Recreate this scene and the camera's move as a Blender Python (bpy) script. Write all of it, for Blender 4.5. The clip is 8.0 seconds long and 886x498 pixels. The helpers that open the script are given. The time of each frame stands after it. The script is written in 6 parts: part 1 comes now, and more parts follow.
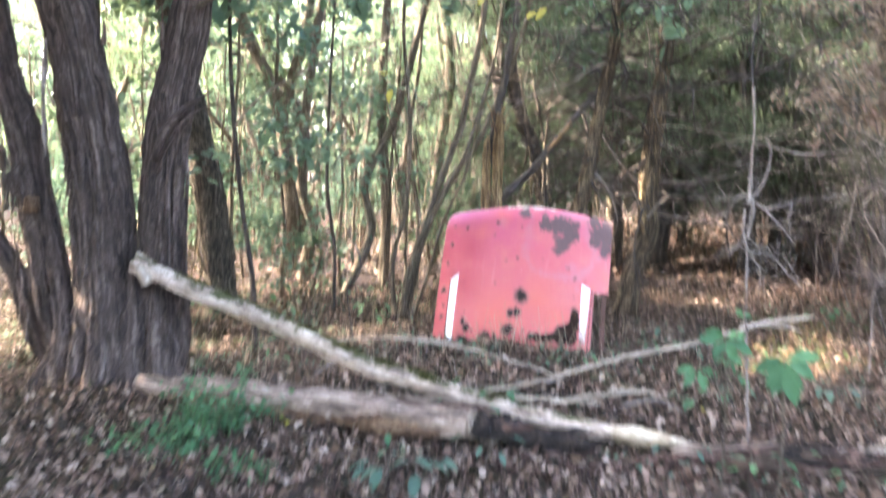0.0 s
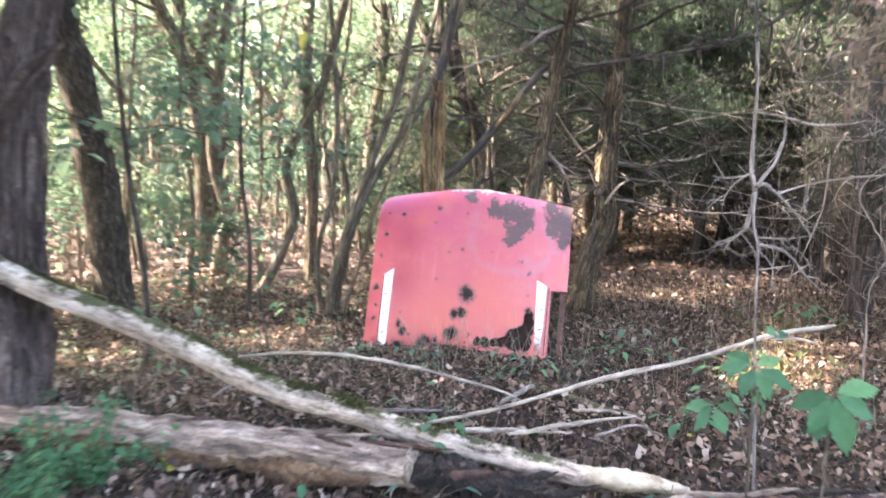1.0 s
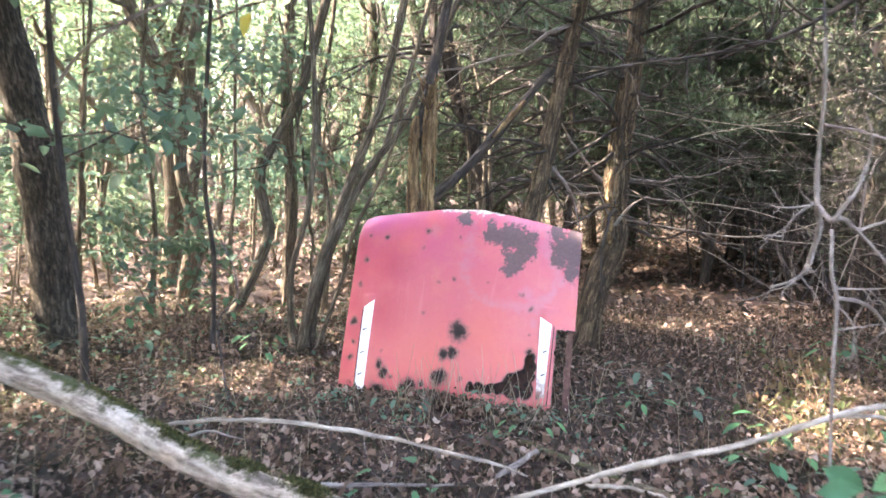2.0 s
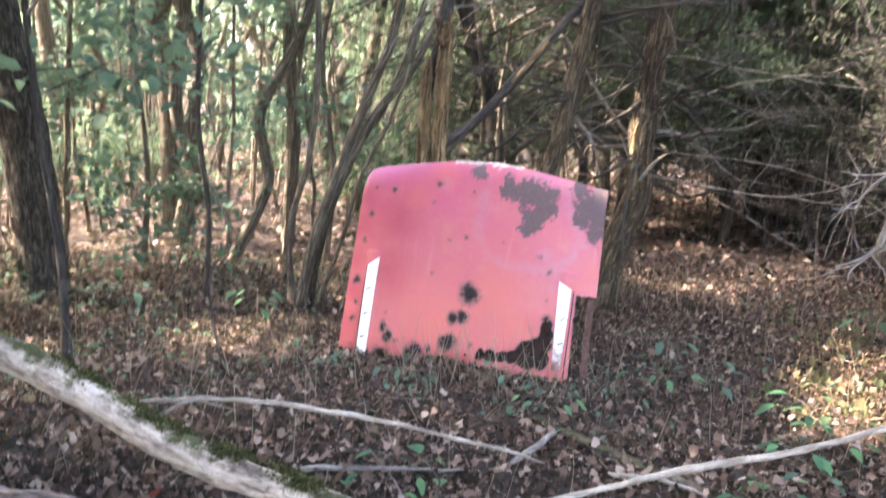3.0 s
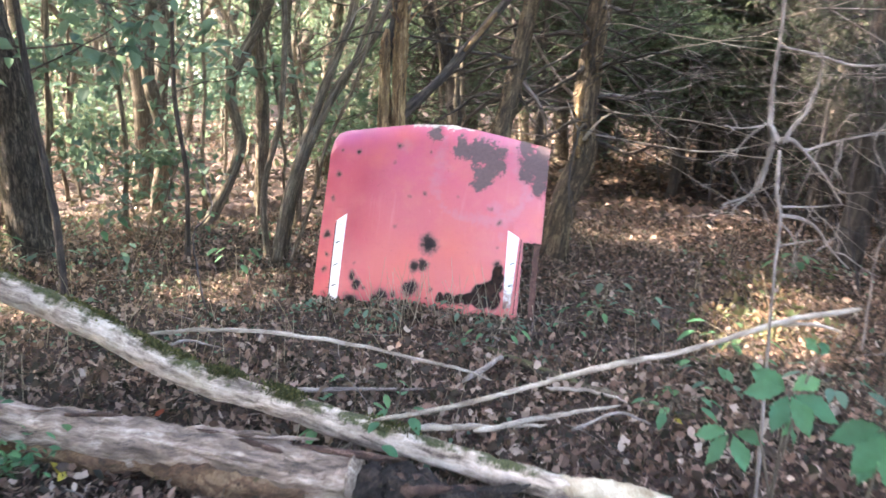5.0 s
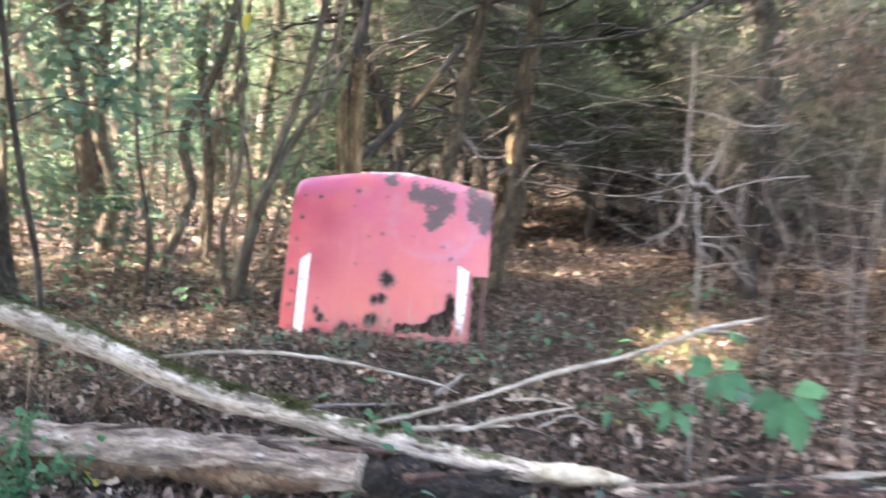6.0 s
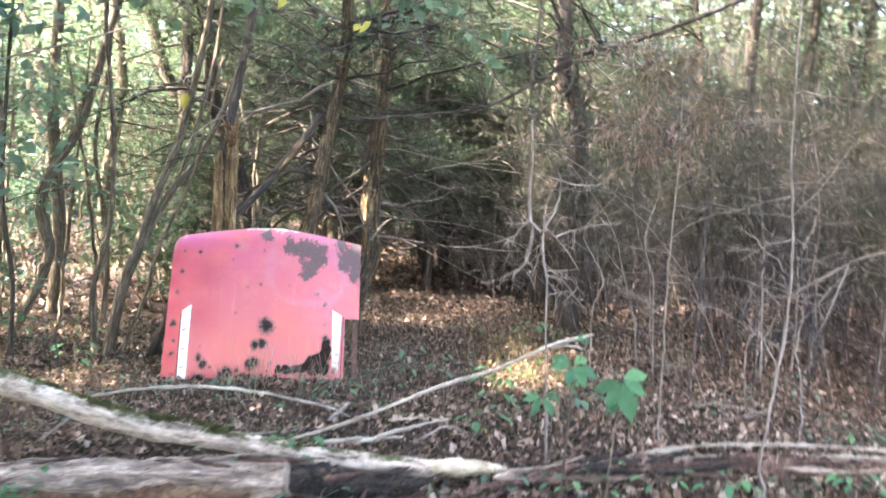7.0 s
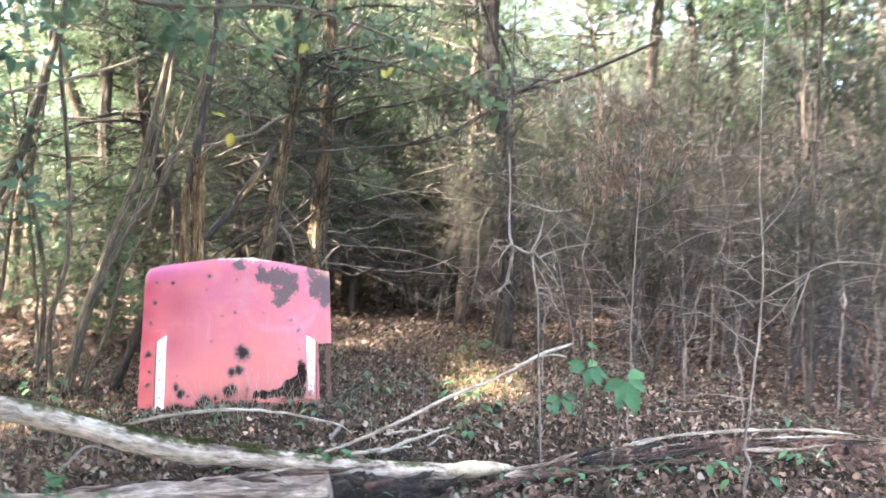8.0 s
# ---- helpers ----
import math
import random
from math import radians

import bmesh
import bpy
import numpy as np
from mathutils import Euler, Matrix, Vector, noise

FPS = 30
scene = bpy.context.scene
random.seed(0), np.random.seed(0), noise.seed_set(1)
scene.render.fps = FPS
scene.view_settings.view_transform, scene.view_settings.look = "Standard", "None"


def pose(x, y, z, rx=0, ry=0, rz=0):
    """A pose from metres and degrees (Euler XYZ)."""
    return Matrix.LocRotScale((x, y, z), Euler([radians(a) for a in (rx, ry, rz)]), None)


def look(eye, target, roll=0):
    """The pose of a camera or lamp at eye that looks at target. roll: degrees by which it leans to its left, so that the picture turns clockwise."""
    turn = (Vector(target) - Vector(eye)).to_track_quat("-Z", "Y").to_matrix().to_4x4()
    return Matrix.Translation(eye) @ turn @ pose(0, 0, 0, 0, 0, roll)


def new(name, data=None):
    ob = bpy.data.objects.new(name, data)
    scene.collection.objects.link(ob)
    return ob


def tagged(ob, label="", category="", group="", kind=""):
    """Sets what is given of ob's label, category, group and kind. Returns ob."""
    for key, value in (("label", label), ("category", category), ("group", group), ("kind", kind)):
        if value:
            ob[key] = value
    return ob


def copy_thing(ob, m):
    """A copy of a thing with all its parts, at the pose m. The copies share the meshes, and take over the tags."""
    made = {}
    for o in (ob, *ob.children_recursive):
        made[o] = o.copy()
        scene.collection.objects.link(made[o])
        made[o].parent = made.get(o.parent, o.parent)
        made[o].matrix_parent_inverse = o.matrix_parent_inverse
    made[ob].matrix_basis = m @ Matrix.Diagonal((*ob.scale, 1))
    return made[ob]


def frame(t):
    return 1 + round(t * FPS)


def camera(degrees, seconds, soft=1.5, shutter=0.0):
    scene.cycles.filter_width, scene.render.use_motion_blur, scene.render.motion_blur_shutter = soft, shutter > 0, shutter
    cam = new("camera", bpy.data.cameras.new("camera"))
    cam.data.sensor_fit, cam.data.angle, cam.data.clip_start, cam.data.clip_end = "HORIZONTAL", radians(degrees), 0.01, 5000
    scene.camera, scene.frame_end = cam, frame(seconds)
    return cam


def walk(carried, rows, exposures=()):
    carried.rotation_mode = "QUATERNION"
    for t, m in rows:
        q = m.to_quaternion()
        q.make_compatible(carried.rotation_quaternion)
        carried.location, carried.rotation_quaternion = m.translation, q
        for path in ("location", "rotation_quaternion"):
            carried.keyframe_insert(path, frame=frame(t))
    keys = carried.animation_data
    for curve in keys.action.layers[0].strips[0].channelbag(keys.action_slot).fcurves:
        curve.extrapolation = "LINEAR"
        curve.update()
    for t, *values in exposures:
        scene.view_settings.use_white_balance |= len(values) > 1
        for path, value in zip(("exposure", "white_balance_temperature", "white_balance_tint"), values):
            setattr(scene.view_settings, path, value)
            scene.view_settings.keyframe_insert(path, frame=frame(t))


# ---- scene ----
cam = camera(59.9, 8.0, soft=1.6, shutter=1.0)
PATH = [
    (0, (-0.025, -0.023, 1.475), (-0.02, 1.965, 1.26), 0.3),
    (0.1, (-0.023, 0.067, 1.467), (-0.019, 2.058, 1.288), 0.5),
    (0.2, (-0.021, 0.157, 1.459), (-0.015, 2.15, 1.294), 0.4),
    (0.3, (-0.02, 0.248, 1.451), (0.0, 2.24, 1.266), 0.3),
    (0.4, (-0.019, 0.342, 1.442), (0.033, 2.33, 1.229), -0.0),
    (0.5, (-0.018, 0.439, 1.434), (0.074, 2.423, 1.197), 0.6),
    (0.6, (-0.018, 0.539, 1.425), (0.098, 2.521, 1.182), 0.6),
    (0.7, (-0.017, 0.641, 1.417), (0.122, 2.622, 1.176), 0.8),
    (0.8, (-0.015, 0.745, 1.41), (0.135, 2.725, 1.176), 1.3),
    (0.9, (-0.012, 0.848, 1.406), (0.141, 2.828, 1.166), 0.6),
    (1, (-0.007, 0.95, 1.404), (0.168, 2.926, 1.153), 0.9),
    (1.1, (0.002, 1.049, 1.408), (0.189, 3.024, 1.148), 0.6),
    (1.2, (0.016, 1.145, 1.418), (0.216, 3.117, 1.147), 0.4),
    (1.3, (0.031, 1.237, 1.431), (0.242, 3.206, 1.148), 0.1),
    (1.4, (0.046, 1.324, 1.441), (0.254, 3.294, 1.161), 0.1),
    (1.5, (0.059, 1.406, 1.445), (0.262, 3.378, 1.182), 0.7),
    (1.6, (0.07, 1.482, 1.445), (0.267, 3.457, 1.206), 0.3),
    (1.7, (0.078, 1.551, 1.445), (0.265, 3.53, 1.219), 0.9),
    (2.8, (0.108, 2.08, 1.438), (0.295, 4.045, 1.116), 2.3),
    (2.9, (0.099, 2.116, 1.448), (0.275, 4.078, 1.102), 2.6),
    (3, (0.09, 2.138, 1.46), (0.272, 4.094, 1.087), 3.0),
    (3.2, (0.098, 2.15, 1.465), (0.249, 4.101, 1.05), 3.1),
    (3.5, (0.113, 2.153, 1.466), (0.253, 4.097, 1.019), 2.8),
    (4, (0.093, 2.099, 1.45), (0.289, 4.037, 0.998), 2.7),
    (4.5, (0.116, 1.927, 1.47), (0.343, 3.862, 1.017), 2.9),
    (4.7, (0.148, 1.781, 1.476), (0.377, 3.715, 1.019), 2.6),
    (5.8, (-0.227, 1.253, 1.522), (0.19, 3.166, 1.115), 2.1),
    (5.9, (-0.27, 1.184, 1.517), (0.175, 3.1, 1.156), 2.4),
    (6, (-0.306, 1.113, 1.512), (0.184, 3.024, 1.185), 2.5),
    (6.1, (-0.334, 1.045, 1.522), (0.185, 2.948, 1.189), 2.9),
    (6.2, (-0.363, 0.979, 1.532), (0.178, 2.875, 1.196), 2.5),
    (6.3, (-0.402, 0.912, 1.531), (0.159, 2.805, 1.213), 3.3),
    (6.4, (-0.453, 0.844, 1.528), (0.124, 2.734, 1.217), 3.7),
    (6.5, (-0.515, 0.778, 1.523), (0.126, 2.653, 1.254), 3.3),
    (6.6, (-0.587, 0.715, 1.518), (0.144, 2.563, 1.301), 3.6),
    (6.7, (-0.667, 0.656, 1.512), (0.143, 2.475, 1.321), 2.7),
    (6.8, (-0.749, 0.605, 1.506), (0.108, 2.403, 1.334), 3.0),
    (6.9, (-0.831, 0.562, 1.5), (0.061, 2.346, 1.351), 3.4),
    (7, (-0.907, 0.53, 1.494), (0.018, 2.296, 1.34), 2.2),
    (7.1, (-0.976, 0.509, 1.488), (-0.046, 2.273, 1.328), 2.1),
    (7.2, (-1.041, 0.496, 1.483), (-0.1, 2.254, 1.327), 1.7),
    (7.3, (-1.106, 0.49, 1.478), (-0.142, 2.237, 1.335), 0.7),
    (7.5, (-1.254, 0.487, 1.474), (-0.204, 2.185, 1.353), -1.1),
    (7.6, (-1.345, 0.492, 1.475), (-0.242, 2.157, 1.377), 0.4),
    (7.7, (-1.448, 0.506, 1.477), (-0.312, 2.149, 1.373), 0.0),
    (7.8, (-1.558, 0.527, 1.48), (-0.405, 2.158, 1.384), 0.6),
    (8, (-1.793, 0.579, 1.487), (-0.586, 2.172, 1.408), 1.1),
]
EXPOSURE = [(0, 4.80, 6300, 17), (1.5, 4.71, 6300, 18), (3.5, 4.56, 6300, 18), (4.7, 4.57, 6300, 17), (6, 4.68, 6300, 15), (6.5, 4.79, 6300, 14), (8.0, 4.87, 6250, 13)]
walk(cam, [(t, look(eye, target, roll)) for t, eye, target, roll in PATH], EXPOSURE)

# ---- daylight: warm sun from the left through gaps in the crowns, open sky behind the camera ----
SUN_FROM = Vector((-0.74, 0.10, 0.665)).normalized()
world = bpy.data.worlds.new("sky")
scene.world = world
world.use_nodes = True
wt = world.node_tree
sky = wt.nodes.new("ShaderNodeTexSky")
sky.sky_type = "NISHITA"
sky.sun_disc = False
sky.dust_density, sky.ozone_density, sky.air_density = 5.0, 0.4, 1.0
sky.sun_elevation = math.asin(SUN_FROM.z)
sky.sun_rotation = math.atan2(SUN_FROM.x, SUN_FROM.y)
wt.links.new(sky.outputs["Color"], wt.nodes["Background"].inputs["Color"])
wt.nodes["Background"].inputs["Strength"].default_value = 0.15
sun = new("sun", bpy.data.lights.new("sun", "SUN"))
sun.data.energy = 2.7
sun.data.angle = radians(0.53)
sun.data.color = (1.0, 0.87, 0.67)
sun.matrix_world = look(SUN_FROM * 40, (0, 0, 0))


# ---- materials ----
def nodes_of(name):
    m = bpy.data.materials.new(name)
    m.use_nodes = True
    t = m.node_tree
    return m, t, t.nodes["Principled BSDF"]


def put(t, kind, **values):
    n = t.nodes.new(kind)
    for k, v in values.items():
        n.inputs[k.replace("_", " ")].default_value = v
    return n


def ramp(t, source, stops):
    r = t.nodes.new("ShaderNodeValToRGB")
    e = r.color_ramp.elements
    while len(e) < len(stops):
        e.new(0.5)
    for i, (p, c) in enumerate(stops):
        e[i].position, e[i].color = p, (*c, 1)
    t.links.new(source, r.inputs["Fac"])
    return r.outputs["Color"]


def mixed(t, fac, a, b, how="MIX"):
    n = t.nodes.new("ShaderNodeMix")
    n.data_type, n.blend_type = "RGBA", how
    for sock, v in ((n.inputs[0], fac), (n.inputs[6], a), (n.inputs[7], b)):
        if hasattr(v, "is_output"):
            t.links.new(v, sock)
        else:
            sock.default_value = v if isinstance(v, float) else (*v, 1)
    return n.outputs[2]


def attr(t, name, out):
    n = t.nodes.new("ShaderNodeAttribute")
    n.attribute_name = name
    return n.outputs[out]


def noise_on(t, vec, scale, detail=4.0, rough=0.6):
    n = put(t, "ShaderNodeTexNoise", Scale=scale, Detail=detail, Roughness=rough)
    if vec is not None:
        t.links.new(vec, n.inputs["Vector"])
    return n.outputs["Fac"]


def math_on(t, op, a, b=0.0, clamp=False):
    n = t.nodes.new("ShaderNodeMath")
    n.operation, n.use_clamp = op, clamp
    for i, v in enumerate((a, b)):
        if hasattr(v, "is_output"):
            t.links.new(v, n.inputs[i])
        else:
            n.inputs[i].default_value = v
    return n.outputs[0]


def bumped(t, bsdf, height, strength, distance):
    b = put(t, "ShaderNodeBump", Strength=strength, Distance=distance)
    t.links.new(height, b.inputs["Height"])
    t.links.new(b.outputs["Normal"], bsdf.inputs["Normal"])


def bark_material(name, dark, mid, light, scale=30.0, relief=0.012, moss=0.0, moss_up=False, warp=0.018, cracks=0.7):
    """Fibrous bark or wood: wavering grain along the stem, dark cracks, blotches of weather on top."""
    m, t, b = nodes_of(name)
    place = t.nodes.new("ShaderNodeTexCoord").outputs["Object"]
    sway = put(t, "ShaderNodeTexNoise", Scale=9.0, Detail=4.0, Roughness=0.6)
    t.links.new(place, sway.inputs["Vector"])
    va, vb = t.nodes.new("ShaderNodeVectorMath"), t.nodes.new("ShaderNodeVectorMath")
    va.operation, vb.operation = "MULTIPLY_ADD", "ADD"
    va.inputs[1].default_value, va.inputs[2].default_value = (warp * 2,) * 3, (-warp,) * 3
    t.links.new(sway.outputs["Color"], va.inputs[0])
    t.links.new(attr(t, "grain", "Vector"), vb.inputs[0])
    t.links.new(va.outputs[0], vb.inputs[1])
    g = vb.outputs[0]
    fine, broad = noise_on(t, g, scale, 7, 0.72), noise_on(t, place, 7.0, 5, 0.65)
    col = ramp(t, fine, [(0.36, dark), (0.50, mid), (0.64, light)])
    col = mixed(t, math_on(t, "MULTIPLY", math_on(t, "SUBTRACT", broad, 0.42), 2.6, True), col, tuple(c * 0.42 for c in mid), "MIX")
    seam = math_on(t, "ABSOLUTE", math_on(t, "SUBTRACT", noise_on(t, g, scale * 1.25, 5, 0.7), 0.5))
    seam = math_on(t, "SUBTRACT", 1.0, math_on(t, "MULTIPLY", seam, 30.0), True)
    seam = math_on(t, "MULTIPLY", seam, math_on(t, "MULTIPLY", math_on(t, "SUBTRACT", noise_on(t, g, scale * 1.7, 5, 0.75), 0.45), 6.0, True))
    col = mixed(t, math_on(t, "MULTIPLY", seam, cracks), col, tuple(c * 0.6 for c in dark))
    if moss:
        patch = noise_on(t, place, 11.0, 6, 0.7)
        if moss_up:
            geo = t.nodes.new("ShaderNodeNewGeometry")
            sep = t.nodes.new("ShaderNodeSeparateXYZ")
            t.links.new(geo.outputs["Normal"], sep.inputs[0])
            patch = math_on(t, "ADD", patch, math_on(t, "MULTIPLY", sep.outputs["Z"], 0.30))
        edge = math_on(t, "MULTIPLY", math_on(t, "SUBTRACT", patch, 1.0 - moss), 9.0, True)
        grn = ramp(t, noise_on(t, place, 120.0), [(0.3, (0.020, 0.024, 0.008)), (0.7, (0.10, 0.10, 0.030))])
        col = mixed(t, edge, col, grn)
    t.links.new(col, b.inputs["Base Color"])
    b.inputs["Roughness"].default_value = 0.9
    bumped(t, b, math_on(t, "SUBTRACT", fine, math_on(t, "MULTIPLY", seam, 0.5)), 0.9, relief)
    return m


def leaf_material(name, stops, through_light=0.45, gloss=0.62):
    """Thin leaves: each its own tone, some light passing through the blade."""
    m, t, b = nodes_of(name)
    geo = t.nodes.new("ShaderNodeNewGeometry")
    own = math_on(t, "MULTIPLY", t.nodes.new("ShaderNodeObjectInfo").outputs["Random"], 0.97)
    col = ramp(t, math_on(t, "FRACT", math_on(t, "ADD", geo.outputs["Random Per Island"], own)), stops)
    vein = noise_on(t, t.nodes.new("ShaderNodeTexCoord").outputs["Object"], 45.0, 3)
    col = mixed(t, math_on(t, "MULTIPLY", vein, 0.5), col, (0.02, 0.02, 0.01))
    t.links.new(col, b.inputs["Base Color"])
    b.inputs["Roughness"].default_value = gloss
    b.inputs["Specular IOR Level"].default_value = 0.28
    tr = t.nodes.new("ShaderNodeBsdfTranslucent")
    t.links.new(mixed(t, 0.42, col, (0.32, 0.42, 0.22)), tr.inputs["Color"])
    mx = put(t, "ShaderNodeMixShader", Fac=through_light)
    t.links.new(b.outputs[0], mx.inputs[1])
    t.links.new(tr.outputs[0], mx.inputs[2])
    t.links.new(mx.outputs[0], t.nodes["Material Output"].inputs["Surface"])
    return m


BARK_CEDAR = bark_material("shaggy_cedar_bark", (0.014, 0.009, 0.008), (0.108, 0.074, 0.060), (0.27, 0.205, 0.172), 22, 0.035, 0.30, warp=0.035, cracks=0.6)
BARK_STRIPPED = bark_material("mottled_cedar_bark", (0.020, 0.013, 0.008), (0.105, 0.072, 0.042), (0.36, 0.265, 0.15), 34, 0.03, 0.30, warp=0.03)
BARK_OAK = bark_material("furrowed_oak_bark", (0.014, 0.011, 0.008), (0.085, 0.066, 0.046), (0.29, 0.235, 0.165), 34, 0.04, 0.30, warp=0.03, cracks=0.9)
BARK_THIN = bark_material("thin_grey_bark", (0.040, 0.030, 0.020), (0.135, 0.106, 0.072), (0.33, 0.275, 0.195), 40, 0.008, 0.33)
BARK_DARK = bark_material("dark_wet_bark", (0.02, 0.016, 0.013), (0.06, 0.047, 0.038), (0.14, 0.11, 0.085), 36, 0.008)
WOOD_YELLOW = bark_material("split_yellow_wood", (0.035, 0.019, 0.009), (0.25, 0.155, 0.070), (0.60, 0.42, 0.21), 30, 0.025, warp=0.02)
WOOD_PALE = bark_material("bleached_bare_wood", (0.15, 0.11, 0.085), (0.38, 0.31, 0.24), (0.59, 0.51, 0.415), 34, 0.006)
WOOD_CREAM = bark_material("peeled_cream_wood", (0.24, 0.17, 0.10), (0.50, 0.40, 0.28), (0.70, 0.60, 0.46), 30, 0.01, cracks=0.4)
WOOD_MOSSY = bark_material("bleached_mossy_log", (0.09, 0.060, 0.043), (0.52, 0.40, 0.31), (0.80, 0.67, 0.55), 30, 0.016, 0.30, True, warp=0.012)
WOOD_SPLIT = bark_material("weathered_split_log", (0.035, 0.024, 0.018), (0.32, 0.226, 0.172), (0.71, 0.57, 0.465), 28, 0.02, warp=0.008, cracks=0.5)
WOOD_DECAY = bark_material("orange_decayed_wood", (0.022, 0.012, 0.008), (0.17, 0.092, 0.050), (0.44, 0.29, 0.17), 34, 0.03, 0.38, warp=0.035)
WOOD_ROT = bark_material("black_rotten_wood", (0.006, 0.004, 0.003), (0.030, 0.019, 0.014), (0.13, 0.085, 0.062), 46, 0.05, 0.22, warp=0.04)
WOOD_END = bark_material("worn_end_grain", (0.10, 0.065, 0.045), (0.34, 0.25, 0.185), (0.56, 0.45, 0.36), 40, 0.01, warp=0.03)
WOOD_DULL = bark_material("mossy_brown_limb", (0.03, 0.022, 0.014), (0.10, 0.075, 0.048), (0.24, 0.19, 0.13), 34, 0.012, 0.30, True, warp=0.03)
WOOD_BROWN = bark_material("brown_rotten_wood", (0.02, 0.010, 0.007), (0.105, 0.052, 0.037), (0.33, 0.205, 0.15), 32, 0.035, 0.30, warp=0.03)
TWIG_GREY = bark_material("grey_dead_twigs", (0.12, 0.09, 0.08), (0.25, 0.205, 0.175), (0.42, 0.36, 0.31), 50, 0.003)
TWIG_BROWN = bark_material("brown_brush_twigs", (0.028, 0.023, 0.022), (0.068, 0.057, 0.055), (0.16, 0.138, 0.132), 50, 0.003)

LEAF_GREEN = leaf_material("green_leaves", [(0.0, (0.050, 0.095, 0.056)), (0.45, (0.088, 0.155, 0.090)), (0.85, (0.145, 0.21, 0.12)), (1.0, (0.25, 0.28, 0.12))])
LEAF_TEAL = leaf_material("cool_green_leaves", [(0.0, (0.055, 0.12, 0.095)), (0.5, (0.095, 0.19, 0.145)), (1.0, (0.16, 0.26, 0.175))])
LEAF_FRESH = leaf_material("fresh_green_leaves", [(0.0, (0.045, 0.145, 0.070)), (0.6, (0.080, 0.225, 0.105)), (1.0, (0.15, 0.32, 0.13))], 0.40)
LEAF_CEDAR = leaf_material("cedar_sprays", [(0.0, (0.030, 0.054, 0.034)), (0.6, (0.060, 0.096, 0.058)), (1.0, (0.115, 0.145, 0.088))], 0.30, 0.6)
LEAF_RUSSET = leaf_material("dead_russet_sprays", [(0.0, (0.030, 0.025, 0.024)), (0.5, (0.064, 0.053, 0.052)), (1.0, (0.13, 0.110, 0.104))], 0.3, 0.8)
LEAF_PINK = leaf_material("pinkish_brown_dead_leaves", [(0.0, (0.16, 0.085, 0.065)), (0.6, (0.30, 0.175, 0.14)), (1.0, (0.45, 0.30, 0.25))], 0.35, 0.8)
LEAF_YELLOW = leaf_material("yellow_autumn_leaves", [(0.0, (0.55, 0.42, 0.04)), (1.0, (0.75, 0.62, 0.10))], 0.5)
LEAF_LITTER = leaf_material("dry_fallen_leaves", [(0.0, (0.009, 0.006, 0.005)), (0.40, (0.076, 0.042, 0.033)), (0.66, (0.215, 0.122, 0.088)), (0.88, (0.365, 0.245, 0.187)), (1.0, (0.55, 0.425, 0.34))], 0.12, 0.7)
LEAF_RED = leaf_material("red_fallen_leaf", [(0.0, (0.45, 0.05, 0.03)), (1.0, (0.5, 0.12, 0.06))], 0.2)
GRASS_DRY = leaf_material("dry_grass", [(0.0, (0.26, 0.19, 0.12)), (1.0, (0.55, 0.45, 0.33))], 0.3, 0.7)

SOIL, st, sb = nodes_of("dark_leafy_soil")
so = st.nodes.new("ShaderNodeTexCoord").outputs["Object"]
s1, s2 = noise_on(st, so, 28.0, 8, 0.75), noise_on(st, so, 0.9, 4)
sc = ramp(st, s1, [(0.3, (0.012, 0.008, 0.008)), (0.52, (0.055, 0.030, 0.023)), (0.70, (0.163, 0.095, 0.068))])
sc = mixed(st, math_on(st, "MULTIPLY", s2, 0.5), sc, (0.06, 0.042, 0.028))
st.links.new(sc, sb.inputs["Base Color"])
sb.inputs["Roughness"].default_value = 0.95
bumped(st, sb, s1, 1.0, 0.03)

# painted sheet metal: faded red with rust that has eaten through where the sheet carries it
PAINT, pt, pb = nodes_of("faded_red_paint")
po = pt.nodes.new("ShaderNodeTexCoord").outputs["Object"]
pn, pf, pw = noise_on(pt, po, 3.0, 5), noise_on(pt, po, 60.0, 5, 0.7), noise_on(pt, po, 14.0, 6, 0.7)
sp = pt.nodes.new("ShaderNodeSeparateXYZ")
pt.links.new(po, sp.inputs[0])
tone = math_on(pt, "ADD", math_on(pt, "MULTIPLY", math_on(pt, "SUBTRACT", pn, 0.5), 0.9), math_on(pt, "MULTIPLY", sp.outputs["Y"], 0.8))
red = ramp(pt, tone, [(0.05, (0.52, 0.115, 0.10)), (0.35, (0.52, 0.10, 0.108)), (0.65, (0.51, 0.085, 0.115)), (1.0, (0.50, 0.068, 0.145))])
red = mixed(pt, math_on(pt, "MULTIPLY", pf, 0.22), red, (0.62, 0.22, 0.22))
faded = math_on(pt, "MULTIPLY", math_on(pt, "SUBTRACT", noise_on(pt, po, 5.5, 7, 0.7), 0.5), 4.0, True)
red = mixed(pt, math_on(pt, "MULTIPLY", faded, 0.5), red, (0.58, 0.18, 0.135))
scuff = math_on(pt, "MULTIPLY", math_on(pt, "SUBTRACT", noise_on(pt, po, 9.0, 8, 0.78), 0.56), 5.0, True)
red = mixed(pt, math_on(pt, "MULTIPLY", scuff, 0.45), red, (0.44, 0.075, 0.085))
drip = pt.nodes.new("ShaderNodeMapping")
drip.inputs["Scale"].default_value = (24.0, 2.2, 1.0)
pt.links.new(po, drip.inputs["Vector"])
run = math_on(pt, "MULTIPLY", math_on(pt, "SUBTRACT", noise_on(pt, drip.outputs[0], 1.0, 3), 0.60), 6.0, True)
red = mixed(pt, math_on(pt, "MULTIPLY", run, 0.16), red, (0.68, 0.33, 0.30))
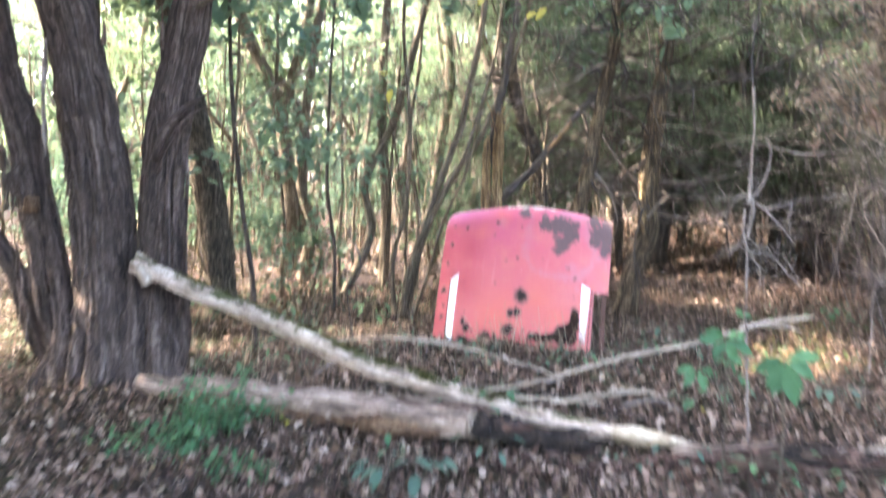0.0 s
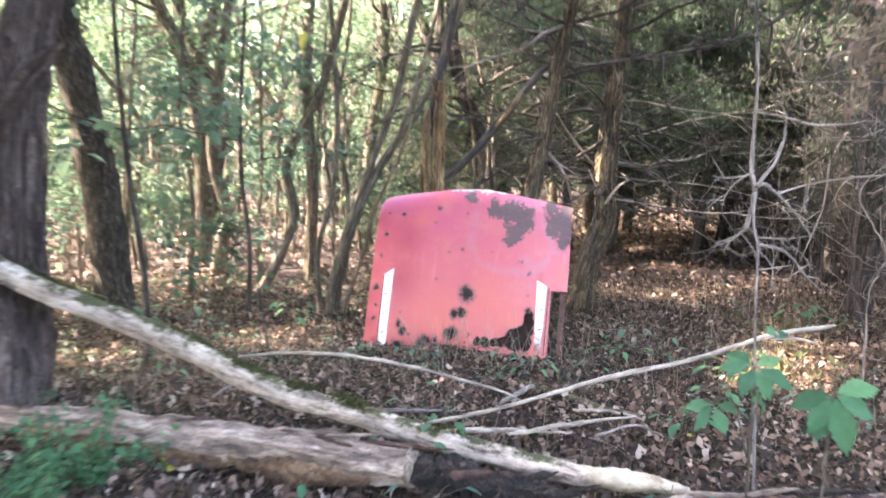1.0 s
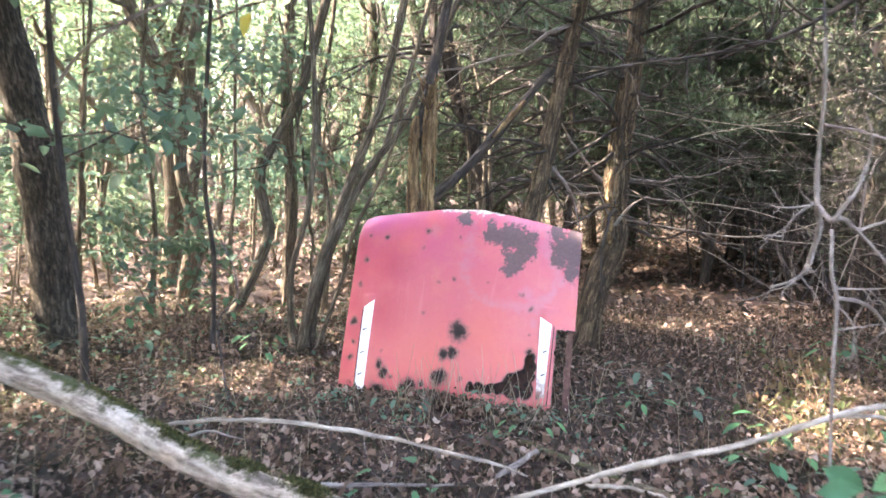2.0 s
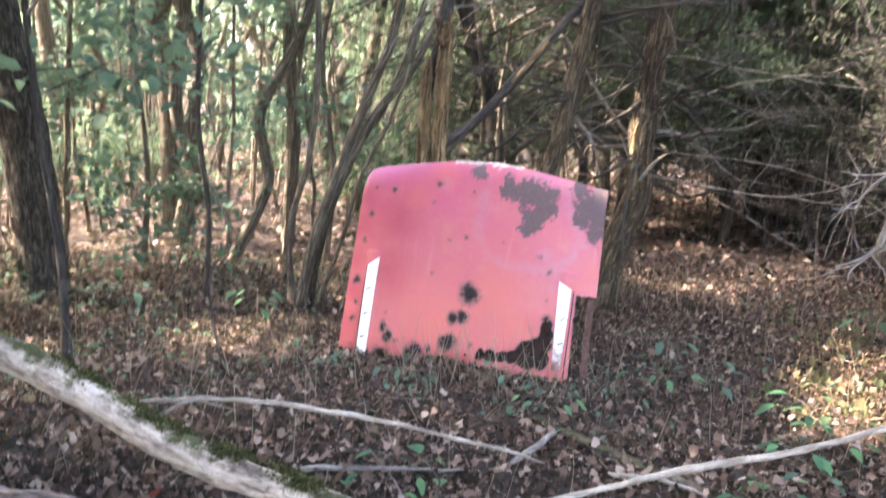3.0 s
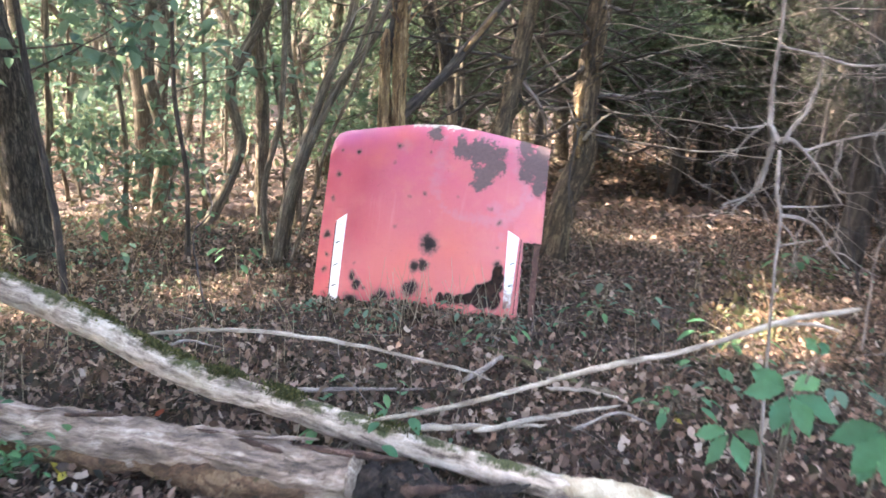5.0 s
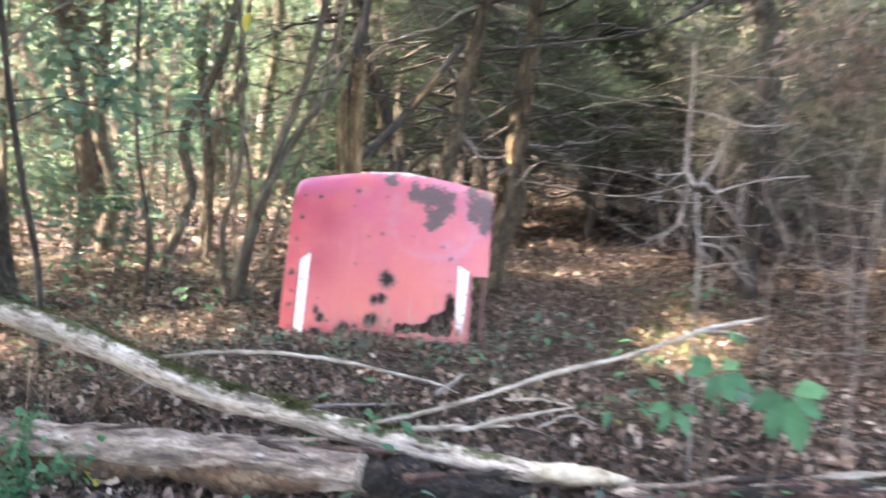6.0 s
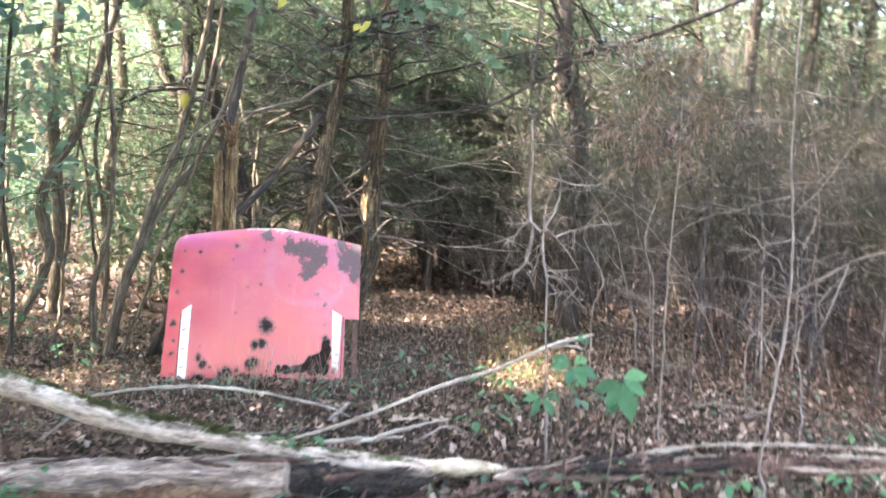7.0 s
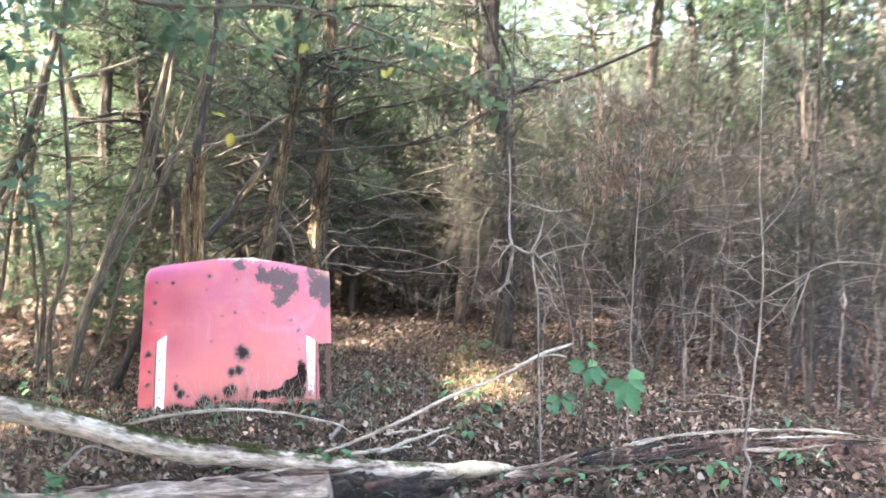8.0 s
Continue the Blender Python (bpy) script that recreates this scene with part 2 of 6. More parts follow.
red = mixed(pt, math_on(pt, "MULTIPLY", math_on(pt, "MULTIPLY", attr(pt, "crimson", "Fac"), math_on(pt, "ADD", pn, 0.35)), 0.85, True), red, (0.40, 0.045, 0.072))
red = mixed(pt, math_on(pt, "MULTIPLY", math_on(pt, "MULTIPLY", attr(pt, "orange", "Fac"), math_on(pt, "ADD", pw, 0.2)), 0.75, True), red, (0.60, 0.125, 0.085))
# violet sky reflection on the upper left corner, put into the paint colour
sky_sheen = math_on(pt, "MULTIPLY", math_on(pt, "MULTIPLY", math_on(pt, "SUBTRACT", sp.outputs["Y"], 1.02), 7.0, True), math_on(pt, "MULTIPLY", math_on(pt, "SUBTRACT", 0.55, sp.outputs["X"]), 3.0, True))
red = mixed(pt, math_on(pt, "MULTIPLY", sky_sheen, 0.55), red, (0.40, 0.10, 0.27))
mott = math_on(pt, "MULTIPLY", math_on(pt, "SUBTRACT", noise_on(pt, po, 24.0, 8, 0.8), 0.55), 5.0, True)
red = mixed(pt, math_on(pt, "MULTIPLY", mott, 0.35), red, (0.38, 0.07, 0.085))
speck = math_on(pt, "MULTIPLY", math_on(pt, "SUBTRACT", noise_on(pt, po, 75.0, 3, 0.6), 0.66), 14.0, True)
red = mixed(pt, math_on(pt, "MULTIPLY", speck, math_on(pt, "MULTIPLY", math_on(pt, "SUBTRACT", noise_on(pt, po, 4.0, 3), 0.46), 5.0, True)), red, (0.20, 0.055, 0.06))
scr = pt.nodes.new("ShaderNodeMapping")
scr.inputs["Rotation"].default_value, scr.inputs["Scale"].default_value = (0, 0, 0.45), (70.0, 5.0, 1.0)
pt.links.new(po, scr.inputs["Vector"])
scratch = math_on(pt, "MULTIPLY", math_on(pt, "SUBTRACT", noise_on(pt, scr.outputs[0], 1.0, 4, 0.65), 0.69), 12.0, True)
red = mixed(pt, math_on(pt, "MULTIPLY", scratch, 0.55), red, (0.72, 0.45, 0.42))
grey = math_on(pt, "MULTIPLY", math_on(pt, "SUBTRACT", math_on(pt, "ADD", attr(pt, "worn", "Fac"), math_on(pt, "MULTIPLY", noise_on(pt, po, 17.0, 8, 0.8), 2.2)), 1.55), 2.0, True)
red = mixed(pt, math_on(pt, "MULTIPLY", grey, 0.28), red, (0.37, 0.20, 0.25))
brown = math_on(pt, "MULTIPLY", math_on(pt, "SUBTRACT", math_on(pt, "ADD", attr(pt, "brown", "Fac"), math_on(pt, "ADD", math_on(pt, "MULTIPLY", math_on(pt, "SUBTRACT", pw, 0.5), 1.5), math_on(pt, "MULTIPLY", math_on(pt, "SUBTRACT", noise_on(pt, po, 48.0, 5, 0.7), 0.5), 1.1))), 0.5), 7.0, True)
red = mixed(pt, brown, red, mixed(pt, pf, (0.08, 0.048, 0.05), (0.19, 0.125, 0.125)))
eaten = math_on(pt, "ADD", attr(pt, "rust", "Fac"), math_on(pt, "MULTIPLY", math_on(pt, "SUBTRACT", noise_on(pt, po, 30.0, 6, 0.75), 0.5), 0.9))
black = math_on(pt, "MULTIPLY", math_on(pt, "SUBTRACT", eaten, 0.36), 2.6, True)
red = mixed(pt, black, red, ramp(pt, eaten, [(0.38, (0.20, 0.10, 0.09)), (0.62, (0.145, 0.085, 0.075)), (0.80, (0.040, 0.021, 0.018)), (1.0, (0.010, 0.006, 0.005))]))
white = math_on(pt, "MULTIPLY", math_on(pt, "SUBTRACT", math_on(pt, "ADD", attr(pt, "lichen", "Fac"), math_on(pt, "MULTIPLY", noise_on(pt, po, 34.0, 8, 0.8), 2.6)), 1.95), 5.0, True)
red = mixed(pt, white, red, ramp(pt, noise_on(pt, po, 50.0, 5), [(0.35, (0.22, 0.15, 0.12)), (0.55, (0.60, 0.50, 0.43)), (0.75, (0.72, 0.64, 0.56))]))
pt.links.new(red, pb.inputs["Base Color"])
matt = math_on(pt, "MAXIMUM", brown, black)
pt.links.new(math_on(pt, "ADD", math_on(pt, "MULTIPLY", matt, 0.45), 0.42), pb.inputs["Roughness"])
pt.links.new(math_on(pt, "SUBTRACT", 0.25, math_on(pt, "MULTIPLY", matt, 0.25), True), pb.inputs["Coat Weight"])
pb.inputs["Coat Roughness"].default_value = 0.35
bumped(pt, pb, math_on(pt, "ADD", math_on(pt, "MULTIPLY", matt, 1.0), math_on(pt, "MULTIPLY", pf, 0.3)), 0.5, 0.003)

STRIPE, wt2, wb = nodes_of("white_vinyl_stripe")
wn = noise_on(wt2, wt2.nodes.new("ShaderNodeTexCoord").outputs["Object"], 30.0, 5)
wt2.links.new(ramp(wt2, wn, [(0.3, (0.62, 0.60, 0.57)), (0.5, (0.86, 0.86, 0.85)), (1.0, (0.90, 0.90, 0.90))]), wb.inputs["Base Color"])
wb.inputs["Roughness"].default_value = 0.35
SCUFFED, ct, cb = nodes_of("scuffed_vinyl_stripe")
co = ct.nodes.new("ShaderNodeTexCoord").outputs["Object"]
cs = ct.nodes.new("ShaderNodeSeparateXYZ")
ct.links.new(co, cs.inputs[0])
wear = math_on(ct, "ADD", noise_on(ct, co, 22.0, 7, 0.75), math_on(ct, "MULTIPLY", math_on(ct, "SUBTRACT", 0.20, cs.outputs["Y"]), 1.3))
ct.links.new(ramp(ct, wear, [(0.40, (0.86, 0.86, 0.85)), (0.52, (0.60, 0.52, 0.48)), (0.62, (0.30, 0.16, 0.14)), (0.8, (0.10, 0.055, 0.045))]), cb.inputs["Base Color"])
cb.inputs["Roughness"].default_value = 0.5
BLACK, kt, kb = nodes_of("black_rubber")
kb.inputs["Base Color"].default_value, kb.inputs["Roughness"].default_value = (0.012, 0.011, 0.011, 1), 0.7
RUSTY, rt, rb = nodes_of("brown_rusted_steel")
rn = noise_on(rt, rt.nodes.new("ShaderNodeTexCoord").outputs["Object"], 40.0, 6, 0.7)
rt.links.new(ramp(rt, rn, [(0.3, (0.045, 0.022, 0.017)), (0.6, (0.13, 0.068, 0.052)), (0.8, (0.22, 0.13, 0.10))]), rb.inputs["Base Color"])
rb.inputs["Roughness"].default_value = 0.9
INNER, it, ib = nodes_of("rusty_inner_sheet")
inn = noise_on(it, it.nodes.new("ShaderNodeTexCoord").outputs["Object"], 25.0, 6, 0.7)
it.links.new(ramp(it, inn, [(0.3, (0.012, 0.008, 0.007)), (0.7, (0.075, 0.035, 0.022))]), ib.inputs["Base Color"])
ib.inputs["Roughness"].default_value = 0.9


# ---- building blocks ----
class Shape:
    """Collects vertices and faces, and a grain coordinate for each vertex."""

    def __init__(self):
        self.v, self.g, self.f, self.n = [], [], [], 0

    def add(self, verts, faces, grain=None):
        verts = np.asarray(verts, float)
        self.v.append(verts)
        self.g.append(verts if grain is None else np.asarray(grain, float))
        faces = np.asarray(faces, int)
        self.f.append(faces + self.n)
        self.n += len(verts)

    def mesh(self, name, material, smooth=True):
        me = bpy.data.meshes.new(name)
        v, g = np.concatenate(self.v), np.concatenate(self.g)
        sizes = np.concatenate([np.full(len(f), f.shape[1]) for f in self.f])
        loops = np.concatenate([f.ravel() for f in self.f])
        me.vertices.add(len(v))
        me.vertices.foreach_set("co", v.ravel())
        me.loops.add(len(loops))
        me.loops.foreach_set("vertex_index", loops)
        me.polygons.add(len(sizes))
        me.polygons.foreach_set("loop_start", np.concatenate([[0], np.cumsum(sizes)[:-1]]))
        me.polygons.foreach_set("use_smooth", np.full(len(sizes), smooth))
        a = me.attributes.new("grain", "FLOAT_VECTOR", "POINT")
        a.data.foreach_set("vector", g.ravel())
        me.update(calc_edges=True)
        me.validate()
        me.materials.append(material)
        return me


def thing(name, at, label, category, group=""):
    ob = new(name)
    ob.empty_display_size = 0.1
    ob.location = at
    return tagged(ob, label, category, group)


def part(name, shape, material, parent=None, label="", smooth=True):
    ob = new(name, shape.mesh(name, material, smooth))
    ob.parent = parent
    if label:
        tagged(ob, label)
    return ob


def spline(points, n):
    """n points along a smooth curve through the given ones."""
    p = np.asarray(points, float)
    if len(p) == 2:
        return p[0] + (p[1] - p[0]) * np.linspace(0, 1, n)[:, None]
    e = np.vstack([2 * p[0] - p[1], p, 2 * p[-1] - p[-2]])
    s = np.linspace(0, len(p) - 1 - 1e-6, n)
    i, t = s.astype(int), (s % 1)[:, None]
    a, b, c, d = e[i], e[i + 1], e[i + 2], e[i + 3]
    return 0.5 * (2 * b + (c - a) * t + (2 * a - 5 * b + 4 * c - d) * t ** 2 + (3 * b - a - 3 * c + d) * t ** 3)


def tube(sh, pts, radii, sides=6, rough=0.0, ridge=0.0, ridges=7, rng=None, stretch=0.16):
    """A tapered stem along pts. ridge: depth of furrows along it, rough: lumps, as shares of the radius."""
    pts = np.asarray(pts, float)
    n = len(pts)
    r = np.interp(np.linspace(0, 1, n), np.linspace(0, 1, len(radii)), radii)
    tang = np.gradient(pts, axis=0)
    tang /= np.linalg.norm(tang, axis=1)[:, None] + 1e-9
    ref = np.array([1.0, 0, 0]) if abs(tang[0][0]) < 0.8 else np.array([0, 1.0, 0])
    rng = rng or np.random.default_rng(n * 7 + sides)
    ang = np.arange(sides) * 2 * math.pi / sides
    length = np.concatenate([[0], np.cumsum(np.linalg.norm(np.diff(pts, axis=0), axis=1))])
    ring, grain = [], []
    off = rng.uniform(-9, 9, 3)
    ph = rng.uniform(0, 6.28, 4)
    for i in range(n):
        a1 = ref - tang[i] * ref.dot(tang[i])
        a1 /= np.linalg.norm(a1)
        ref = a1
        a2 = np.cross(tang[i], a1)
        k = np.ones(sides)
        if ridge:
            k += ridge * (0.6 * np.sin(ridges * ang + ph[0] + 1.3 * math.sin(length[i] * 1.7 + ph[1])) + 0.4 * np.sin((ridges * 2 + 1) * ang + ph[2] + math.sin(length[i] * 3.1)))
        if rough:
            k += rng.normal(0, rough, sides) + rough * math.sin(length[i] * 9 + ph[3])
        c, s = np.cos(ang)[:, None], np.sin(ang)[:, None]
        ring.append(pts[i] + (r[i] * k)[:, None] * (c * a1 + s * a2))
        rr = max(r[0], 0.01)
        grain.append(np.stack([rr * np.cos(ang), rr * np.sin(ang), np.full(sides, length[i] * stretch)], 1) + off)
    v, g = np.concatenate(ring + [pts[:1], pts[-1:]]), np.concatenate(grain + [grain[0][:1], grain[-1][:1]])
    j = np.arange(sides)
    quads = [np.stack([i * sides + j, i * sides + (j + 1) % sides, (i + 1) * sides + (j + 1) % sides, (i + 1) * sides + j], 1) for i in range(n - 1)]
    base = sh.n
    sh.add(v, np.concatenate(quads), g)
    caps = np.concatenate([np.stack([np.full(sides, n * sides), (j + 1) % sides, j], 1), np.stack([np.full(sides, n * sides + 1), (n - 1) * sides + j, (n - 1) * sides + (j + 1) % sides], 1)])
    sh.f.append(caps + base)


def leaves(sh, at, size, rng, flat=0.4, shape="oval", droop=0.0, narrow=0.5):
    """Leaf blades folded along the midrib, at the given places. flat: 1 lies level, 0 turns anywhere."""
    at = np.asarray(at, float)
    n = len(at)
    if not n:
        return
    size = np.asarray(size) * np.ones(n)
    az = rng.uniform(0, 6.283, n)
    el = rng.normal(-droop, 1.2 * (1 - flat) + 0.12, n)
    d = np.stack([np.cos(az) * np.cos(el), np.sin(az) * np.cos(el), np.sin(el)], 1)
    side = np.stack([-np.sin(az), np.cos(az), rng.normal(0, 1 - flat * 0.85, n)], 1)
    side -= d * (side * d).sum(1)[:, None]
    side /= np.linalg.norm(side, axis=1)[:, None]
    up = np.cross(d, side)
    up *= np.sign(up[:, 2:3] + 1e-6)
    L, W, F = size[:, None], size[:, None] * narrow * rng.uniform(0.65, 1.3, n)[:, None], size[:, None] * rng.uniform(0.02, 0.22, n)[:, None]
    curl = size[:, None] * rng.normal(0, 0.10, n)[:, None]
    if shape == "oval":
        v = np.stack([at, at + d * L * 0.32 - side * W * 0.5 + up * F, at + d * L * 0.70 - side * W * 0.38 + up * (F + curl), at + d * L + up * curl * 1.6,
                      at + d * L * 0.70 + side * W * 0.38 + up * (F + curl), at + d * L * 0.32 + side * W * 0.5 + up * F], 1).reshape(-1, 3)
        o = (np.arange(n) * 6)[:, None]
        sh.add(v, np.concatenate([o + [0, 3, 2, 1], o + [0, 5, 4, 3]]))
    elif shape == "torn":
        ring = [at + d * L * 0.5 + up * L * rng.normal(0, 0.05, n)[:, None]]
        for i in range(7):
            a = 2 * math.pi * i / 7
            k = rng.uniform(0.35, 1.15, n)[:, None]
            ring.append(at + d * L * (0.5 + 0.5 * k * math.cos(a)) + side * W * 0.6 * k * math.sin(a) + up * L * rng.normal(0.05, 0.11, n)[:, None])
        o = (np.arange(n) * 8)[:, None]
        sh.add(np.stack(ring, 1).reshape(-1, 3), np.concatenate([o + [0, 1 + i, 1 + (i + 1) % 7] for i in range(7)]))
    else:
        v = np.stack([at, at + d * L * 0.45 - side * W * 0.5 + up * F, at + d * L, at + d * L * 0.45 + side * W * 0.5 + up * F], 1).reshape(-1, 3)
        o = (np.arange(n) * 4)[:, None]
        sh.add(v, np.concatenate([o + [0, 2, 1], o + [0, 3, 2]]))


def limb(p, way, length, rng, bend=0.25, rise=0.1, n=6):
    """A crooked line from p."""
    way = np.asarray(way, float) / np.linalg.norm(way)
    out, q = [np.asarray(p, float)], np.asarray(p, float)
    for i in range(n - 1):
        way = way + rng.normal(0, bend, 3) * 0.6 + np.array([0, 0, rise])
        way /= np.linalg.norm(way)
        q = q + way * length / (n - 1)
        out.append(q)
    return np.array(out)


# gaps in the crowns through which the sun reaches the woodland floor: place and width
SHAFTS = [((2.66, 5.6, -0.1), 0.30), ((3.02, 6.15, -0.1), 0.33), ((3.42, 6.8, -0.1), 0.27), ((3.65, 7.6, -0.1), 0.22), ((3.25, 8.9, -0.1), 0.20), ((3.85, 9.05, -0.1), 0.16)]


def in_shade(p):
    """Which of the places p lie outside the sunlit gaps."""
    d = np.array(SUN_FROM)
    ok = np.ones(len(p), bool)
    for q, r in SHAFTS:
        w = np.asarray(p) - np.array(q)
        ok &= np.linalg.norm(w - np.outer(w @ d, d), axis=1) > r
    return ok


def ground_z(x, y):
    z = -0.10 + 0.035 * np.sin(x * 1.3 + 0.7) * np.sin(y * 1.1 + 0.3) + 0.018 * np.sin(x * 3.7 + y * 2.9) + 0.012 * np.sin(x * 7.1 - y * 5.3)
    z = z + 0.10 * np.exp(-((x + 2.3) ** 2 + (y - 5.35) ** 2) / 0.5)
    return z + 0.02 * np.clip(y - 9, 0, 12)


# ---- ground ----
def spread(lo, hi, step, far):
    mid = np.arange(lo, hi, step)
    out = np.geomspace(0.3, far, 22)
    return np.concatenate([lo - out[::-1], mid, hi - step + out])


gx, gy = spread(-5, 7, 0.09, 420), spread(1.5, 13, 0.09, 420)
GX, GY = np.meshgrid(gx, gy)
near = (np.abs(GX) < 30) & (np.abs(GY) < 40)
GZ = np.where(near, ground_z(GX, np.minimum(GY, 40)), ground_z(GX, np.clip(GY, -40, 21)) * 1.0)
grd = np.random.default_rng(5)
GZ = GZ + grd.normal(0, 0.008, GX.shape) * near
gs = Shape()
ci = np.arange(len(gx) * len(gy)).reshape(len(gy), len(gx))
gs.add(np.stack([GX, GY, GZ], -1).reshape(-1, 3), np.stack([ci[:-1, :-1], ci[:-1, 1:], ci[1:, 1:], ci[1:, :-1]], -1).reshape(-1, 4))
tagged(part("ground", gs, SOIL), "dark woodland soil under a layer of fallen leaves", "ground", kind="structure")


def scatter(n, x0, x1, y0, y1, rng, lift=0.03):
    x, y = rng.uniform(x0, x1, n), rng.uniform(y0, y1, n)
    return np.stack([x, y, ground_z(x, y) + rng.uniform(0.0, lift, n)], 1)


lr = np.random.default_rng(11)
litter = Shape()
leaves(litter, scatter(16000, -4.2, 6.2, 2.2, 9.5, lr, 0.06), lr.uniform(0.024, 0.055, 16000), lr, 0.3, "oval", 0.0, 0.6)
leaves(litter, scatter(50000, -4.2, 6.2, 2.2, 9.5, lr, 0.06), lr.uniform(0.018, 0.062, 50000), lr, 0.28, "torn", 0.0, 0.75)
leaves(litter, scatter(26000, -10, 11, 9.5, 20, lr, 0.05), lr.uniform(0.06, 0.13, 26000), lr, 0.6, "rhomb", 0.0, 0.7)
leaves(litter, scatter(120000, -4.2, 6.2, 2.2, 9.5, lr, 0.055), lr.uniform(0.010, 0.050, 120000), lr, 0.4, "rhomb", 0.0, 0.20)
leaves(litter, scatter(34000, -9, 11, -6, 2.3, lr, 0.04), lr.uniform(0.03, 0.09, 34000), lr, 0.5, "torn", 0.0, 0.7)
leaves(litter, scatter(16000, -11, -4.1, 2.2, 9.6, lr, 0.04), lr.uniform(0.03, 0.09, 16000), lr, 0.5, "torn", 0.0, 0.7)
leaves(litter, np.concatenate([scatter(9000, -4.5, 6.5, 1.2, 2.3, lr, 0.05), scatter(7000, -5.2, -4.1, 2.2, 9.6, lr, 0.05)]), lr.uniform(0.02, 0.06, 16000), lr, 0.4, "rhomb", 0.0, 0.35)
leaves(litter, scatter(9000, 6.2, 12, 1.5, 9.5, lr, 0.04), lr.uniform(0.05, 0.11, 9000), lr, 0.6, "torn", 0.0, 0.7)
leaves(litter, scatter(15000, -2.8, 3.4, 2.6, 5.6, lr, 0.07), lr.uniform(0.025, 0.075, 15000), lr, 0.2, "torn", 0.0, 0.7)
# leaves banked up along the foot of the hood
bu, bd = lr.uniform(-0.05, 1.55, 2600), lr.exponential(0.07, 2600)
bx, by = -0.1123 + 0.9347 * bu - 0.355 * bd, 6.655 - 0.3554 * bu - 0.93 * bd
leaves(litter, np.stack([bx, by, ground_z(bx, by) + lr.uniform(0, 0.022, 2600) * np.exp(-bd / 0.12)], 1), lr.uniform(0.02, 0.06, 2600), lr, 0.3, "torn", 0.0, 0.7)
tagged(part("leaf_litter", litter, LEAF_LITTER), "dry brown fallen leaves covering the woodland floor", "leaf litter", kind="stuff")

sticks = Shape()
brown_sticks = Shape()
for k in range(3200):
    x, y = lr.uniform(-4, 6), lr.uniform(2.4, 10)
    a, L = lr.uniform(0, 6.28), lr.uniform(0.05, 0.40)
    z = ground_z(x, y) + lr.uniform(0.015, 0.05)
    tube(brown_sticks if k % 3 else sticks, limb((x, y, z), (math.cos(a), math.sin(a), lr.normal(0, 0.08)), L, lr, 0.18, 0.0, 4), (lr.uniform(0.0018, 0.0055), 0.0012), 4, rng=lr)
tagged(part("twig_litter", sticks, TWIG_GREY), "thin grey twigs lying among the fallen leaves", "twigs", kind="stuff")
tagged(part("bark_litter", brown_sticks, BARK_DARK), "thin dark brown twigs lying among the fallen leaves", "twigs", kind="stuff")

dry = Shape()
for _ in range(420):
    cx, cy = (lr.normal(0.75, 0.35), lr.normal(6.15, 0.14)) if _ < 90 else (lr.uniform(-3, 5), lr.uniform(4.4, 9))
    p = limb((cx, cy, ground_z(cx, cy)), (lr.normal(0, 0.25), lr.normal(0, 0.25), 1), lr.uniform(0.12, 0.42), lr, 0.12, -0.02, 5)
    tube(dry, p, (0.0028, 0.0010), 3, rng=lr)
tagged(part("dry_grass", dry, GRASS_DRY), "thin dry grass stalks standing in the leaf litter", "grass", kind="stuff")

# ---- car hood standing on its edge, leaning back on the stems behind it ----
hood = thing("car_hood", (0, 0, 0), "faded red rusty car hood standing on edge against trees", "car hood")
hood.matrix_world = Matrix(((0.9347, 0.0981, -0.3416, -0.1123), (-0.3554, 0.2581, -0.8984, 6.6688), (0.0, 0.9611, 0.2761, -0.0866), (0, 0, 0, 1)))
HW = 1.516
TOP = ((0.0, 1.128), (0.03, 1.172), (0.10, 1.194), (0.368, 1.228), (0.611, 1.262), (0.852, 1.268), (1.073, 1.233), (1.323, 1.188), (1.516, 1.155))
SPOTS_A = [(0.11, 0.895, 0.028), (0.086, 0.715, 0.028), (0.074, 0.473, 0.034), (0.085, 0.335, 0.026), (0.073, 0.237, 0.03), (0.073, 0.074, 0.019),
           (0.13, 1.044, 0.022), (0.248, 1.046, 0.026), (0.528, 1.092, 0.026), (0.517, 0.988, 0.019), (0.747, 1.068, 0.019),
           (0.621, 0.776, 0.019), (0.74, 0.795, 0.022), (0.543, 0.565, 0.022), (0.95, 0.788, 0.019)]
SPOTS_B = [(1.234, 0.64, 0.026), (1.239, 0.381, 0.03), (1.242, 0.488, 0.015), (1.175, 0.731, 0.019), (0.787, 0.465, 0.067), (0.707, 0.309, 0.04), (0.771, 0.323, 0.047),
           (0.698, 0.164, 0.056), (0.817, 0.173, 0.022), (0.285, 0.212, 0.033), (0.321, 0.165, 0.037), (0.367, 0.137, 0.022), (0.296, 0.049, 0.052), (0.286, 0.29, 0.019),
           (0.505, 0.094, 0.044), (0.583, 0.115, 0.03), (0.464, 0.082, 0.03)]
BROWN_AT = [(0.955, 1.108, 0.08), (1.075, 1.084, 0.095), (1.178, 1.043, 0.105), (1.108, 0.938, 0.075), (1.081, 0.886, 0.045), (1.418, 1.047, 0.10), (1.362, 1.123, 0.08),
            (1.475, 1.1, 0.085), (1.49, 0.987, 0.085), (1.47, 0.888, 0.06), (1.39, 0.96, 0.06), (0.759, 1.194, 0.06)]
